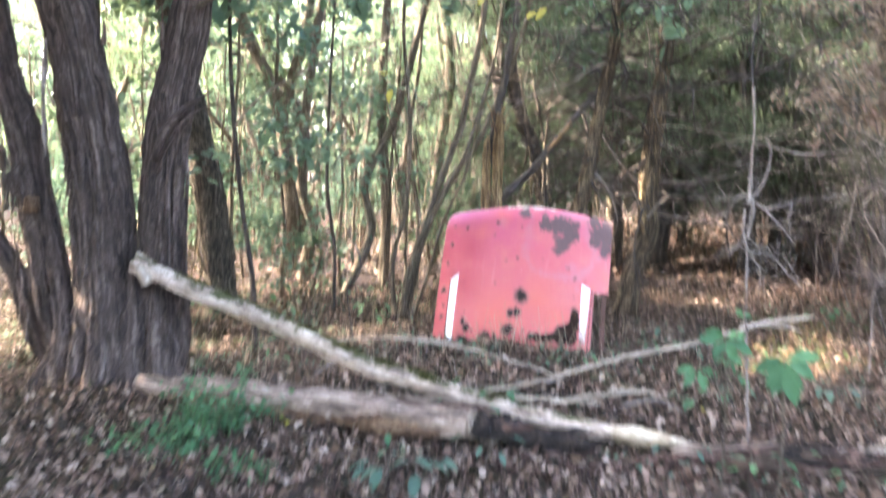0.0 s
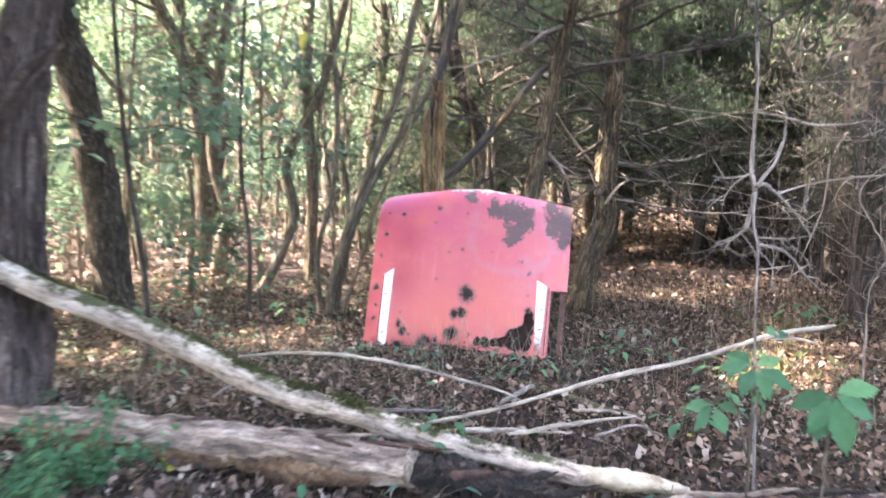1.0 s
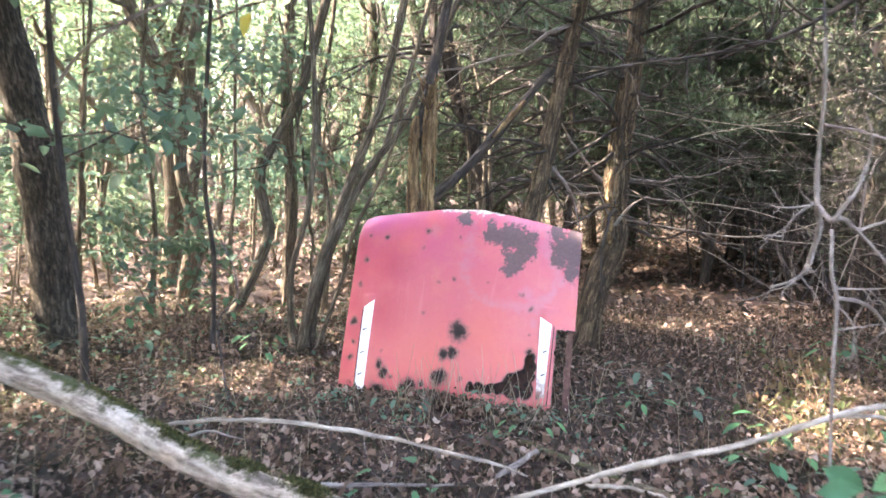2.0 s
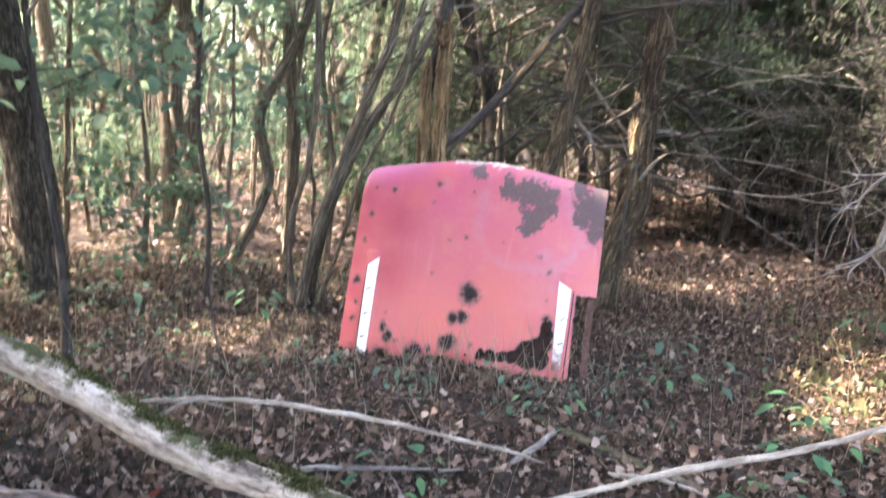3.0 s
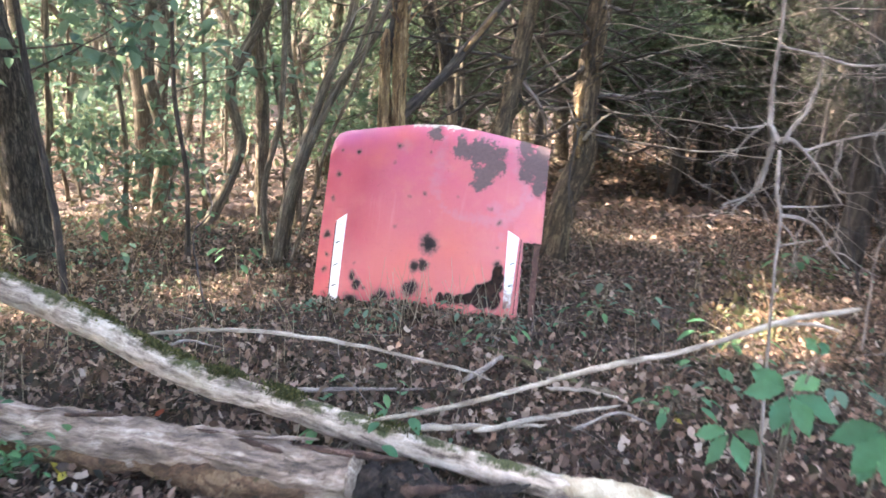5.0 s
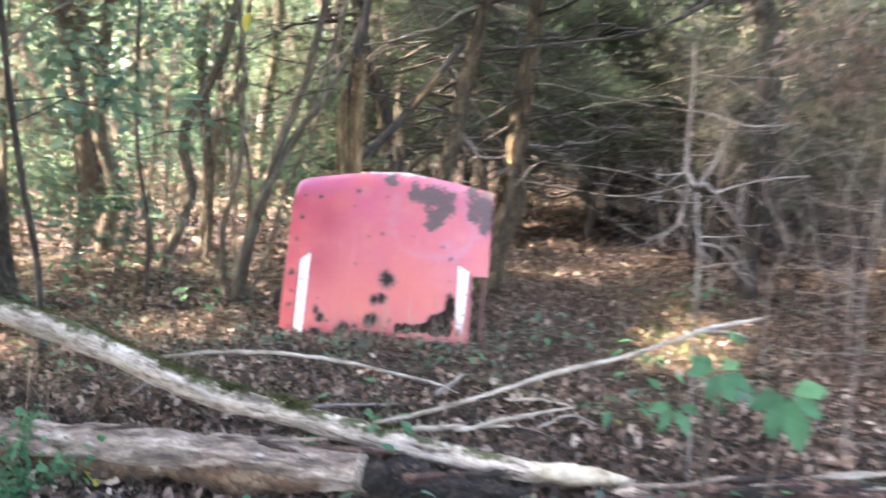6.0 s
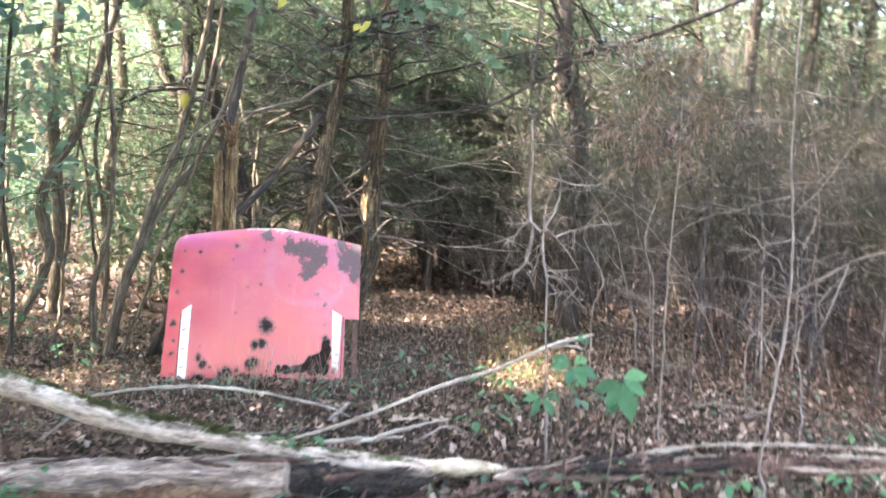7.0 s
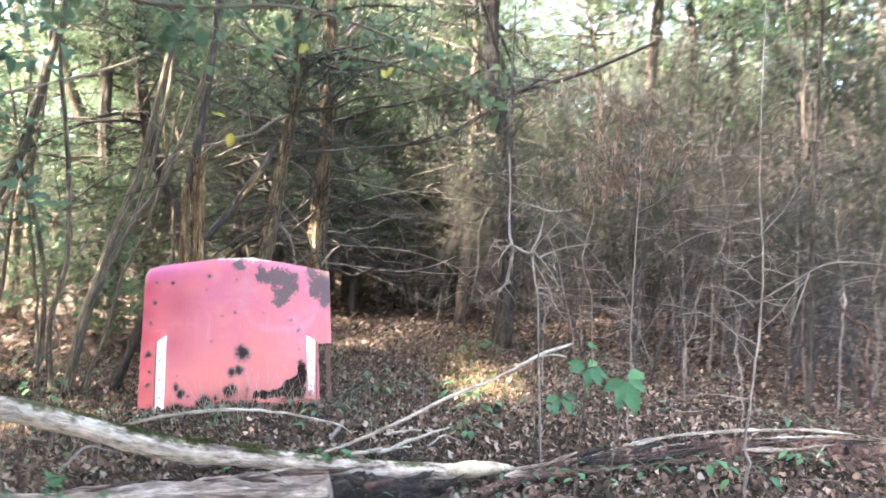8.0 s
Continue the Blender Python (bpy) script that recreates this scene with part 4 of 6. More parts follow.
for k, (pts, r) in enumerate((([(0.30, 4.30, 0.14), (0.62, 4.36, 0.11), (0.95, 4.48, 0.06)], 0.012), ([(0.62, 4.36, 0.10), (0.95, 4.42, 0.13), (1.28, 4.52, 0.12)], 0.011), ([(1.05, 4.45, 0.05), (1.3, 4.62, 0.04), (1.5, 4.68, -0.05)], 0.008),
                              ([(-0.2, 5.05, -0.02), (0.2, 5.06, -0.02), (0.5, 5.1, -0.04)], 0.011), ([(0.68, 5.02, 0.03), (0.9, 5.25, 0.05), (0.97, 5.45, -0.04)], 0.013), ([(0.92, 5.68, -0.06), (1.17, 5.34, -0.055), (1.41, 5.04, -0.06), (1.63, 4.85, -0.065), (1.87, 4.66, -0.075)], 0.030),
                              ([(1.1, 5.05, -0.02), (1.35, 4.92, 0.0), (1.45, 4.86, -0.03)], 0.010), ([(-0.92, 5.3, 0.0), (-0.72, 5.52, 0.07), (-0.52, 5.66, -0.03)], 0.008))):
    fallen("fallen_branch", pts, (r, r * 0.9, r * 0.5), (TWIG_GREY, WOOD_PALE, WOOD_DULL)[(1, 1, 0, 0, 0, 2, 1, 0)[k]], "small bare fallen branch lying in the leaves" if k != 5 else "mossy brown fallen limb lying in the leaves", "branch", 22, 8, 0.12, 0.08, 60 + k, crook=1.3)

# single bright leaves on the litter
for x, y, mat, name, label, size in ((-0.72, 4.86, LEAF_RED, "red_leaf", "small bright red fallen leaf on the litter", 0.055), (-0.93, 4.33, LEAF_YELLOW, "yellow_leaf", "curled yellow fallen leaf beside the split log", 0.07), (1.62, 4.72, LEAF_YELLOW, "yellow_leaf", "small yellow fallen leaf on the litter", 0.05)):
    ob = thing(name, (x, y, float(ground_z(np.array(x), np.array(y))) + 0.05), label, "leaf")
    s = Shape()
    leaves(s, [(0, 0, 0), (0.02, 0.015, 0.006)], size, np.random.default_rng(int(size * 1000)), 0.7, "oval", 0.0, 0.7)
    part("blade", s, mat, ob)


# ---- trees ----
def tree(name, label, base, stems, bark, rng, sides=14, ridge=0.06, rough=0.02, crown=None, group="", ridges=7, flare=1.35, bark_scale=0.16):
    """A tree with one or more stems given in the place's metres; the stems run on upwards into a crown.
    crown: (leaf material, lowest leaf height, number of limbs, leaves on a limb, leaf size, limb length)."""
    ob = thing(name, base, label, "tree", group)
    o = np.array(base)
    blades = Shape()
    for pts, r0, r1, top in stems:
        pts = [np.array(p, float) for p in pts]
        way = pts[-1] - pts[-2]
        way = way / np.linalg.norm(way)
        q = pts[-1]
        steps = max(0, int((top - q[2]) / 1.1))
        for _ in range(steps):
            way = way * 0.6 + np.array([0, 0, 0.4]) + rng.normal(0, 0.07, 3)
            way /= np.linalg.norm(way)
            q = q + way * 1.1
            pts.append(q)
        n = max(10, len(pts) * 6)
        line = spline(pts, n)
        rad = np.linspace(r0, r1, n)
        rad[:3] *= np.array([flare, 1 + (flare - 1) * 0.5, 1 + (flare - 1) * 0.2])
        s = Shape()
        tube(s, line - o, rad, sides, rough, ridge, ridges, rng, bark_scale)
        if crown:
            mat, low, limbs, per, size, reach = crown
            hi = np.where(line[:, 2] > low)[0]
            for _ in range(limbs if len(hi) else 0):
                i = rng.choice(hi)
                az = rng.uniform(0, 6.28)
                L = reach * rng.uniform(0.5, 1.1)
                lb = limb(line[i], (math.cos(az), math.sin(az), rng.uniform(0.0, 0.7)), L, rng, 0.28, 0.03, 7)
                if abs(o).sum() and not in_shade(lb).all():
                    continue
                tube(s, lb - o, (max(0.006, rad[i] * 0.35), 0.004), 5, rng=rng)
                for j in range(3):
                    az2 = az + rng.normal(0, 0.9)
                    tw = limb(lb[rng.integers(2, 7)], (math.cos(az2), math.sin(az2), rng.normal(0.1, 0.3)), L * 0.45, rng, 0.3, 0.0, 5)
                    tube(s, tw - o, (0.006, 0.002), 3, rng=rng)
                    m = per // 3
                    q = spline(tw, 30)[rng.integers(4, 30, m)] + rng.normal(0, size * 1.6, (m, 3)) * ((1, 1, 0.45) if per <= 130 else 1)
                    q = q[in_shade(q)] if abs(o).sum() else q
                    leaves(blades, q - o, rng.uniform(0.6, 1.25, len(q)) * size, rng, 0.6 if per <= 130 else 0.45, "oval" if per <= 130 else "rhomb", 0.25, 0.6)
        part("trunk", s, bark, ob)
    if blades.n:
        part("crown", blades, crown[0], ob)
    return ob


R = np.random.default_rng(101)
# multi-stemmed cedar with shaggy bark beside the logs
tree("cedar_tree", "large many-stemmed cedar with shaggy peeling grey-brown bark", (-2.2, 5.3, -0.12),
     [([(-2.24, 5.25, -0.15), (-2.30, 5.26, 0.3), (-2.33, 5.25, 0.68), (-2.36, 5.25, 1.43), (-2.44, 5.26, 1.97), (-2.54, 5.27, 2.5)], 0.23, 0.08, 8.0),
      ([(-2.02, 5.30, -0.15), (-1.96, 5.28, 0.3), (-1.95, 5.25, 0.87), (-1.92, 5.25, 1.43), (-1.82, 5.25, 1.97), (-1.69, 5.25, 2.5)], 0.165, 0.07, 8.0),
      ([(-2.55, 5.42, -0.15), (-2.78, 5.45, 0.40), (-2.87, 5.45, 1.03), (-2.97, 5.45, 1.71), (-3.1, 5.45, 2.22)], 0.14, 0.05, 7.0),
      ([(-2.75, 5.6, -0.15), (-3.02, 5.65, 0.12), (-3.19, 5.68, 0.62), (-3.4, 5.7, 1.0)], 0.09, 0.04, 4.5)],
     BARK_CEDAR, R, 44, 0.15, 0.05, (LEAF_CEDAR, 3.2, 22, 900, 0.075, 2.0), ridges=7, flare=1.55, bark_scale=0.10)
cedar = bpy.data.objects["cedar_tree"]
o = np.array(cedar.location)
for k in range(110):
    stem = [((-2.30, 5.06, 0.0), (-2.40, 5.06, 2.4), 0.17), ((-1.96, 5.10, 0.1), (-1.75, 5.12, 2.4), 0.13), ((-2.87, 5.32, 0.3), (-3.05, 5.34, 2.0), 0.10)][k % 3]
    f = R.uniform(0, 0.95)
    p = np.array(stem[0]) + (np.array(stem[1]) - np.array(stem[0])) * f
    ang = R.uniform(-1.3, 1.3)
    p = p + np.array([math.sin(ang) * stem[2], (1 - math.cos(ang)) * stem[2] * 0.9 - 0.02, 0])
    q = p + np.array([R.normal(0, 0.02), R.uniform(-0.045, -0.005), R.uniform(0.10, 0.32) * R.choice((-1, 1))])
    s = Shape()
    tube(s, spline([p - o, (p + q) / 2 + (0, 0.008, 0) - o, q - o], 6), (0.016, 0.012, 0.003), 5, 0.1, 0.0, 3, R)
    part("bark_strip", s, BARK_CEDAR, cedar)
# long ribs of peeling bark running up the stems
for k in range(34):
    a, b, rad = [((-2.24, 5.25, 0.0), (-2.40, 5.255, 1.9), 0.20), ((-1.98, 5.29, 0.05), (-1.86, 5.25, 1.8), 0.145), ((-2.72, 5.44, 0.25), (-2.95, 5.45, 1.7), 0.115)][k % 3]
    ang, f0, f1 = R.uniform(-1.5, 1.5), R.uniform(0, 0.5), R.uniform(0.55, 1.0)
    line = []
    for f in np.linspace(f0, f1, 9):
        c = np.array(a) + (np.array(b) - np.array(a)) * f
        g = ang + 0.10 * math.sin(f * 7 + k)
        line.append(c + np.array([math.sin(g), -math.cos(g), 0]) * rad * (1.04 - 0.22 * f) + R.normal(0, 0.004, 3))
    s = Shape()
    r = R.uniform(0.012, 0.026)
    tube(s, spline(line, 26) - o, (0.004, r, r * 0.8, r * 0.9, 0.003), 8, 0.18, 0.15, 3, R, 0.10)
    part("bark_rib", s, BARK_CEDAR, cedar)
# folds of wood that join the stems at the foot and run out into roots
for pts, r in (([(-2.13, 5.02, -0.16), (-2.12, 5.10, 0.25), (-2.13, 5.17, 0.6), (-2.14, 5.22, 1.0)], 0.095), ([(-2.33, 4.94, -0.16), (-2.31, 5.03, 0.2), (-2.32, 5.07, 0.6), (-2.35, 5.10, 1.1)], 0.075),
               ([(-1.93, 5.02, -0.16), (-1.95, 5.11, 0.25), (-1.94, 5.14, 0.7), (-1.91, 5.15, 1.2)], 0.07), ([(-2.50, 5.05, -0.16), (-2.46, 5.13, 0.3), (-2.45, 5.15, 0.8), (-2.46, 5.17, 1.3)], 0.075),
               ([(-2.66, 5.16, -0.16), (-2.66, 5.27, 0.3), (-2.72, 5.34, 0.8), (-2.80, 5.38, 1.2)], 0.075), ([(-2.05, 4.86, -0.17), (-2.10, 4.99, 0.05), (-2.15, 5.08, 0.35), (-2.18, 5.14, 0.7)], 0.06), ([(-2.22, 4.90, -0.17), (-2.22, 5.02, 0.1), (-2.22, 5.08, 0.5), (-2.23, 5.10, 0.9)], 0.06),
               ([(-2.85, 5.06, -0.17), (-2.74, 5.20, 0.05), (-2.62, 5.28, 0.3), (-2.55, 5.30, 0.6)], 0.07), ([(-1.78, 5.08, -0.17), (-1.86, 5.16, 0.08), (-1.89, 5.20, 0.4)], 0.06)):
    s = Shape()
    tube(s, spline(pts, 34) - o, (r * 1.35, r, r * 0.8, r * 0.25), 18, 0.10, 0.16, 4, R, 0.12)
    part("root_fold", s, BARK_CEDAR, cedar)
s = Shape()
tube(s, spline([(-2.62, 5.14, 2.30), (-2.635, 5.13, 2.10), (-2.65, 5.12, 1.88), (-2.65, 5.12, 1.70), (-2.66, 5.13, 1.52)], 20) - o, (0.004, 0.016, 0.010, 0.018, 0.003), 7, 0.2, 0.2, 2, R)
part("peeling_strip", s, TWIG_GREY, cedar, "pale peeling strip of bark")
s = Shape()
for pts, r in (([(-1.93, 5.12, 1.50), (-1.84, 5.08, 1.70), (-1.70, 5.06, 1.84), (-1.50, 5.05, 1.96)], 0.034), ([(-1.90, 5.10, 1.50), (-1.76, 5.06, 1.70), (-1.62, 5.04, 1.82), (-1.47, 5.02, 1.87)], 0.014), ([(-1.90, 5.10, 1.42), (-1.82, 5.05, 1.58), (-1.74, 5.02, 1.66)], 0.010)):
    tube(s, spline(pts, 10) - o, (r, r * 0.8, 0.004), 7, 0.1, 0.1, 3, R)
part("torn_stub", s, BARK_CEDAR, cedar, "torn splintered branch stub")
s = Shape()
tube(s, spline([(-2.86, 5.30, 1.16), (-2.84, 5.27, 1.24)], 3) - o, (0.055, 0.045), 10, 0.05)
part("pruning_scar", s, WOOD_DECAY, cedar, "orange sawn branch scar")

# leafy trees whose stems show behind the hood
crown_a = (LEAF_GREEN, 2.1, 8, 100, 0.085, 1.4)
tree("oak_tree", "leaning oak with dark furrowed bark, sunlit on one side", (-2.28, 7.8, -0.1),
     [([(-2.28, 7.8, -0.12), (-2.29, 7.8, 0.1), (-2.33, 7.8, 0.75), (-2.42, 7.8, 1.40), (-2.54, 7.8, 2.06), (-2.62, 7.8, 2.43)], 0.175, 0.08, 9)], BARK_OAK, R, 52, 0.07, 0.045, (LEAF_GREEN, 3.4, 24, 500, 0.10, 2.4), ridges=17, bark_scale=0.35)
for name, label, stems, bark, crown in (
    ("leaning_tree", "slender grey-barked tree leaning over beside the hood", [([(-0.44, 7.65, -0.1), (-0.41, 7.6, 0.04), (-0.35, 7.6, 0.36), (-0.23, 7.6, 0.78), (-0.07, 7.6, 1.24), (0.11, 7.6, 1.71), (0.18, 7.6, 1.93)], 0.042, 0.024, 6), ([(-0.42, 7.7, -0.1), (-0.30, 7.62, 0.45), (-0.20, 7.6, 0.77), (0.06, 7.6, 1.33), (0.38, 7.6, 1.79)], 0.036, 0.020, 4.5), ([(-0.38, 7.75, -0.1), (-0.24, 7.72, 0.6), (-0.02, 7.7, 1.15), (0.2, 7.75, 1.55)], 0.026, 0.016, 4), ([(-0.5, 7.8, -0.1), (-0.52, 7.8, 0.5), (-0.38, 7.8, 1.1), (-0.35, 7.9, 1.9)], 0.028, 0.016, 5), ([(-0.33, 7.6, -0.1), (-0.12, 7.5, 0.5), (-0.02, 7.5, 0.9), (0.24, 7.5, 1.5)], 0.018, 0.010, 3)], BARK_THIN, (LEAF_GREEN, 3.0, 6, 60, 0.085, 1.2)),
    ("twisted_tree", "thin twisted tree with a kinked brown trunk", [([(-1.80, 9.8, -0.1), (-1.77, 9.7, 0.1), (-1.68, 9.6, 0.46), (-1.62, 9.6, 0.66), (-1.78, 9.6, 1.3), (-1.72, 9.6, 2.0)], 0.085, 0.035, 7)], BARK_THIN, crown_a),
    ("crooked_tree", "thin crooked tree with smooth brown bark", [([(-1.22, 8.95, -0.1), (-1.1, 9.0, 0.1), (-0.85, 9.0, 0.71), (-0.92, 9.0, 1.29), (-0.57, 9.0, 2.01)], 0.06, 0.03, 6.5)], BARK_THIN, crown_a),
    ("slim_tree", "slim upright tree with brown mottled bark", [([(-0.82, 10.3, -0.1), (-0.79, 10.1, 0.1), (-0.74, 10.0, 1.01), (-0.80, 10.0, 2.08)], 0.08, 0.035, 7.5)], BARK_THIN, crown_a),
    ("slim_tree", "slim dark tree standing beside the oak", [([(-1.63, 6.5, -0.1), (-1.64, 6.5, 0.5), (-1.72, 6.5, 1.2), (-1.78, 6.5, 2.2)], 0.026, 0.014, 4.2)], BARK_DARK, (LEAF_TEAL, 0.9, 11, 54, 0.125, 1.0)),
    ("slim_tree", "slim young tree with layered broad leaves", [([(-1.15, 7.9, -0.1), (-1.13, 7.9, 0.6), (-1.2, 7.9, 1.3), (-1.15, 7.9, 2.4)], 0.022, 0.012, 4.0)], BARK_DARK, (LEAF_TEAL, 1.2, 8, 54, 0.10, 1.0)),
    ("slim_tree", "slim young tree with layered broad leaves", [([(-1.9, 8.9, -0.1), (-1.85, 8.9, 0.8), (-1.95, 8.9, 1.8), (-1.9, 8.9, 2.6)], 0.028, 0.014, 4.6)], BARK_THIN, (LEAF_TEAL, 1.4, 9, 60, 0.10, 1.2)),
    ("slim_tree", "slim young tree with layered broad leaves", [([(-0.35, 9.3, -0.1), (-0.30, 9.3, 0.8), (-0.42, 9.3, 1.8), (-0.3, 9.3, 2.6)], 0.028, 0.014, 5.0)], BARK_THIN, (LEAF_GREEN, 1.5, 9, 60, 0.09, 1.2)),
    ("slim_tree", "slim leafy tree beside the brush", [([(4.7, 3.9, -0.1), (4.68, 3.9, 0.9), (4.55, 3.85, 1.9), (4.5, 3.8, 2.6)], 0.024, 0.014, 4.2)], BARK_DARK, (LEAF_GREEN, 3.1, 12, 60, 0.085, 1.1)),
    ("slim_tree", "slim leafy tree beside the brush", [([(6.6, 5.0, -0.1), (6.55, 5.0, 0.9), (6.4, 4.9, 1.9), (6.3, 4.9, 3.0)], 0.03, 0.014, 5.0)], BARK_DARK, (LEAF_GREEN, 3.6, 14, 70, 0.09, 1.3)),
    ("forked_tree", "forked tree with dark trunk behind the leaves", [([(-2.2, 10.8, -0.1), (-2.15, 10.8, 1.0), (-2.3, 10.8, 2.3), (-2.75, 10.8, 3.4)], 0.11, 0.05, 8), ([(-2.28, 10.8, 2.1), (-2.05, 10.8, 2.8), (-1.85, 10.8, 3.6)], 0.08, 0.04, 8)], BARK_THIN, crown_a),
    ("slim_tree", "slim mottled tree standing in dappled sun", [([(-4.3, 13.1, 0), (-4.25, 13.1, 1.2), (-4.4, 13.1, 2.8)], 0.12, 0.05, 8)], BARK_THIN, crown_a),
    ("slim_tree", "slim mottled tree standing in dappled sun", [([(-0.15, 12.5, 0), (-0.1, 12.5, 1.4), (0.1, 12.4, 2.8)], 0.09, 0.04, 8)], BARK_THIN, crown_a)):
    tree(name, label, tuple(stems[0][0][0]), stems, bark, R, 14, 0.06, 0.03, crown)

limb_ob = thing("bare_branch", (-1.72, 6.5, 1.75), "thin pale bare branch reaching out between the trees", "branch")
o = np.array(limb_ob.location)
s = Shape()
tube(s, spline([(-1.76, 6.5, 1.80), (-1.5, 6.3, 2.02), (-1.11, 6.1, 2.2), (-0.59, 6.05, 2.39), (-0.28, 6.0, 2.54)], 20) - o, (0.010, 0.009, 0.004), 6, 0.08, rng=R)
tube(s, spline([(-1.0, 6.1, 2.24), (-0.75, 6.0, 2.20), (-0.55, 5.9, 2.12)], 8) - o, (0.005, 0.002), 5, 0.08, rng=R)
part("wood", s, TWIG_GREY, limb_ob)

# broken yellow snag behind the hood
snag = thing("broken_snag", (0.42, 7.12, -0.1), "snapped dead trunk with split yellow wood and jagged top", "tree")
o = np.array(snag.location)
s = Shape()
tube(s, spline([(0.42, 7.05, -0.12), (0.465, 7.05, 0.6), (0.485, 7.04, 1.1), (0.49, 7.03, 1.6), (0.505, 7.03, 1.95)], 60) - o, (0.075, 0.056, 0.046, 0.044, 0.03), 34, 0.12, 0.26, 6, R)
part("trunk", s, WOOD_YELLOW, snag)
s = Shape()
tube(s, spline([(0.37, 7.07, -0.12), (0.39, 7.06, 0.7), (0.385, 7.06, 1.2), (0.385, 7.05, 1.6), (0.40, 7.06, 1.74)], 50) - o, (0.06, 0.044, 0.040, 0.034, 0.012), 26, 0.12, 0.24, 5, R)
part("second_stem", s, WOOD_YELLOW, snag, "second half of the split stem")
for k in range(18):
    a = R.uniform(0, 6.28)
    p = np.array([0.48 + 0.04 * math.cos(a), 7.03 + 0.04 * math.sin(a), R.uniform(1.75, 1.95)])
    s = Shape()
    tube(s, limb(p, (math.cos(a) * 0.35, math.sin(a) * 0.35, R.uniform(0.2, 1.0)), R.uniform(0.05, 0.24), R, 0.25, 0.0, 5) - o, (0.011, 0.002), 5, 0.15)
    part("splinter", s, WOOD_YELLOW if k % 2 else WOOD_DECAY, snag)
s = Shape()
tube(s, spline([(0.40, 7.16, 1.5), (0.56, 7.16, 2.3), (0.70, 7.2, 3.2), (0.8, 7.3, 4.6)], 20) - o, (0.038, 0.032, 0.02), 10, 0.05, 0.1, 5, R)
part("upper_stem", s, BARK_DARK, snag)


# cedars: dead lower limbs, dark sprays above
def cedar_tree(name, label, base, pts, r0, rng, low=0.7, spray=2.2, top=7.0, dead=46, live=26, reach=1.8, group="dark cedars", bark=None, mat=None, per=120):
    ob = thing(name, base, label, "tree", group)
    o = np.array(base)
    pts = [np.array(p, float) for p in pts]
    while pts[-1][2] < top:
        pts.append(pts[-1] + np.array([rng.normal(0, 0.08), rng.normal(0, 0.08), 0.9]))
    line = spline(pts, 60)
    s = Shape()
    tube(s, line - o, (r0 * 1.2, r0, r0 * 0.7, r0 * 0.3), 20, 0.06, 0.16, 6, rng)
    part("trunk", s, bark or BARK_CEDAR, ob)
    for k in range(dead):
        d = Shape()
        i = np.searchsorted(line[:, 2], rng.uniform(low, spray + 1.0))
        i = min(i, 59)
        az, L = rng.uniform(0, 6.28), reach * rng.uniform(0.25, 1.0)
        lb = limb(line[i], (math.cos(az), math.sin(az), rng.normal(0.15, 0.45)), L, rng, 0.42, -0.03, 9)
        if (np.abs(lb[:, 0] - 0.7) < 0.9).any() and lb[:, 1].min() < 7.0:
            lb = line[i] + (lb - line[i]) * (1, -1, 1)
        tube(d, lb - o, (rng.uniform(0.007, 0.022), 0.002), 5, rng=rng)
        for j in range(rng.integers(3, 7)):
            az2 = az + rng.choice((-1, 1)) * rng.uniform(0.3, 1.0)
            tube(d, limb(lb[rng.integers(1, 6)], (math.cos(az2), math.sin(az2), rng.normal(0, 0.35)), L * rng.uniform(0.2, 0.5), rng, 0.3, 0, 4) - o, (0.005, 0.0012), 3, rng=rng)
        part("dead_branch", d, TWIG_GREY if k % 6 == 0 else BARK_DARK, ob, "bare dead branch")
    c = Shape()
    for k in range(live):
        z = rng.uniform(spray, top)
        i = min(np.searchsorted(line[:, 2], z), 59)
        az, L = rng.uniform(0, 6.28), reach * rng.uniform(0.5, 1.2) * (1.15 - 0.6 * (z - spray) / (top - spray))
        lb = limb(line[i], (math.cos(az), math.sin(az), rng.uniform(-0.1, 0.5)), L, rng, 0.2, -0.03, 8)
        if not in_shade(lb).all():
            continue
        w = Shape()
        tube(w, lb - o, (0.022, 0.004), 4, rng=rng)
        for j in range(4):
            tube(w, limb(lb[rng.integers(2, 8)], (rng.normal(0, 0.8), rng.normal(0, 0.8), rng.normal(0, 0.5)), L * 0.4, rng, 0.3, 0, 5) - o, (0.008, 0.002), 3, rng=rng)
        part("branch", w, BARK_DARK, ob)
        along = spline(lb, 40)
        p = along[rng.integers(10, 40, per)] + rng.normal(0, 0.13, (per, 3))
        p = p[in_shade(p)]
        leaves(c, p - o, rng.uniform(0.045, 0.11, len(p)), rng, 0.15, "rhomb", 0.3, 0.20)
    part("crown", c, mat or LEAF_CEDAR, ob)
    return ob


C = np.random.default_rng(202)
cedar_tree("cedar_tree", "cedar trunk with shaggy sunlit bark behind the hood", (1.27, 7.7, -0.1), [(1.25, 7.7, -0.12), (1.28, 7.65, 0.6), (1.34, 7.6, 1.03), (1.40, 7.6, 1.31), (1.48, 7.6, 1.77), (1.52, 7.6, 2.0)], 0.066, C, 1.25, 2.1, 7, 50, 30, 2.0, bark=BARK_STRIPPED, per=150)
cd = cedar_tree("cedar_tree", "dark cedar with a pale torn strip and dead branches", (1.95, 8.0, -0.1), [(1.90, 8.05, -0.12), (1.93, 8.0, 0.0), (1.99, 8.0, 0.36), (2.15, 8.0, 0.85), (2.13, 8.0, 1.24), (2.17, 8.0, 1.75), (2.2, 8.0, 2.07)], 0.098, C, 0.9, 2.2, 7, 56, 30, 2.3, bark=BARK_STRIPPED, per=150)
o = np.array(cd.location)
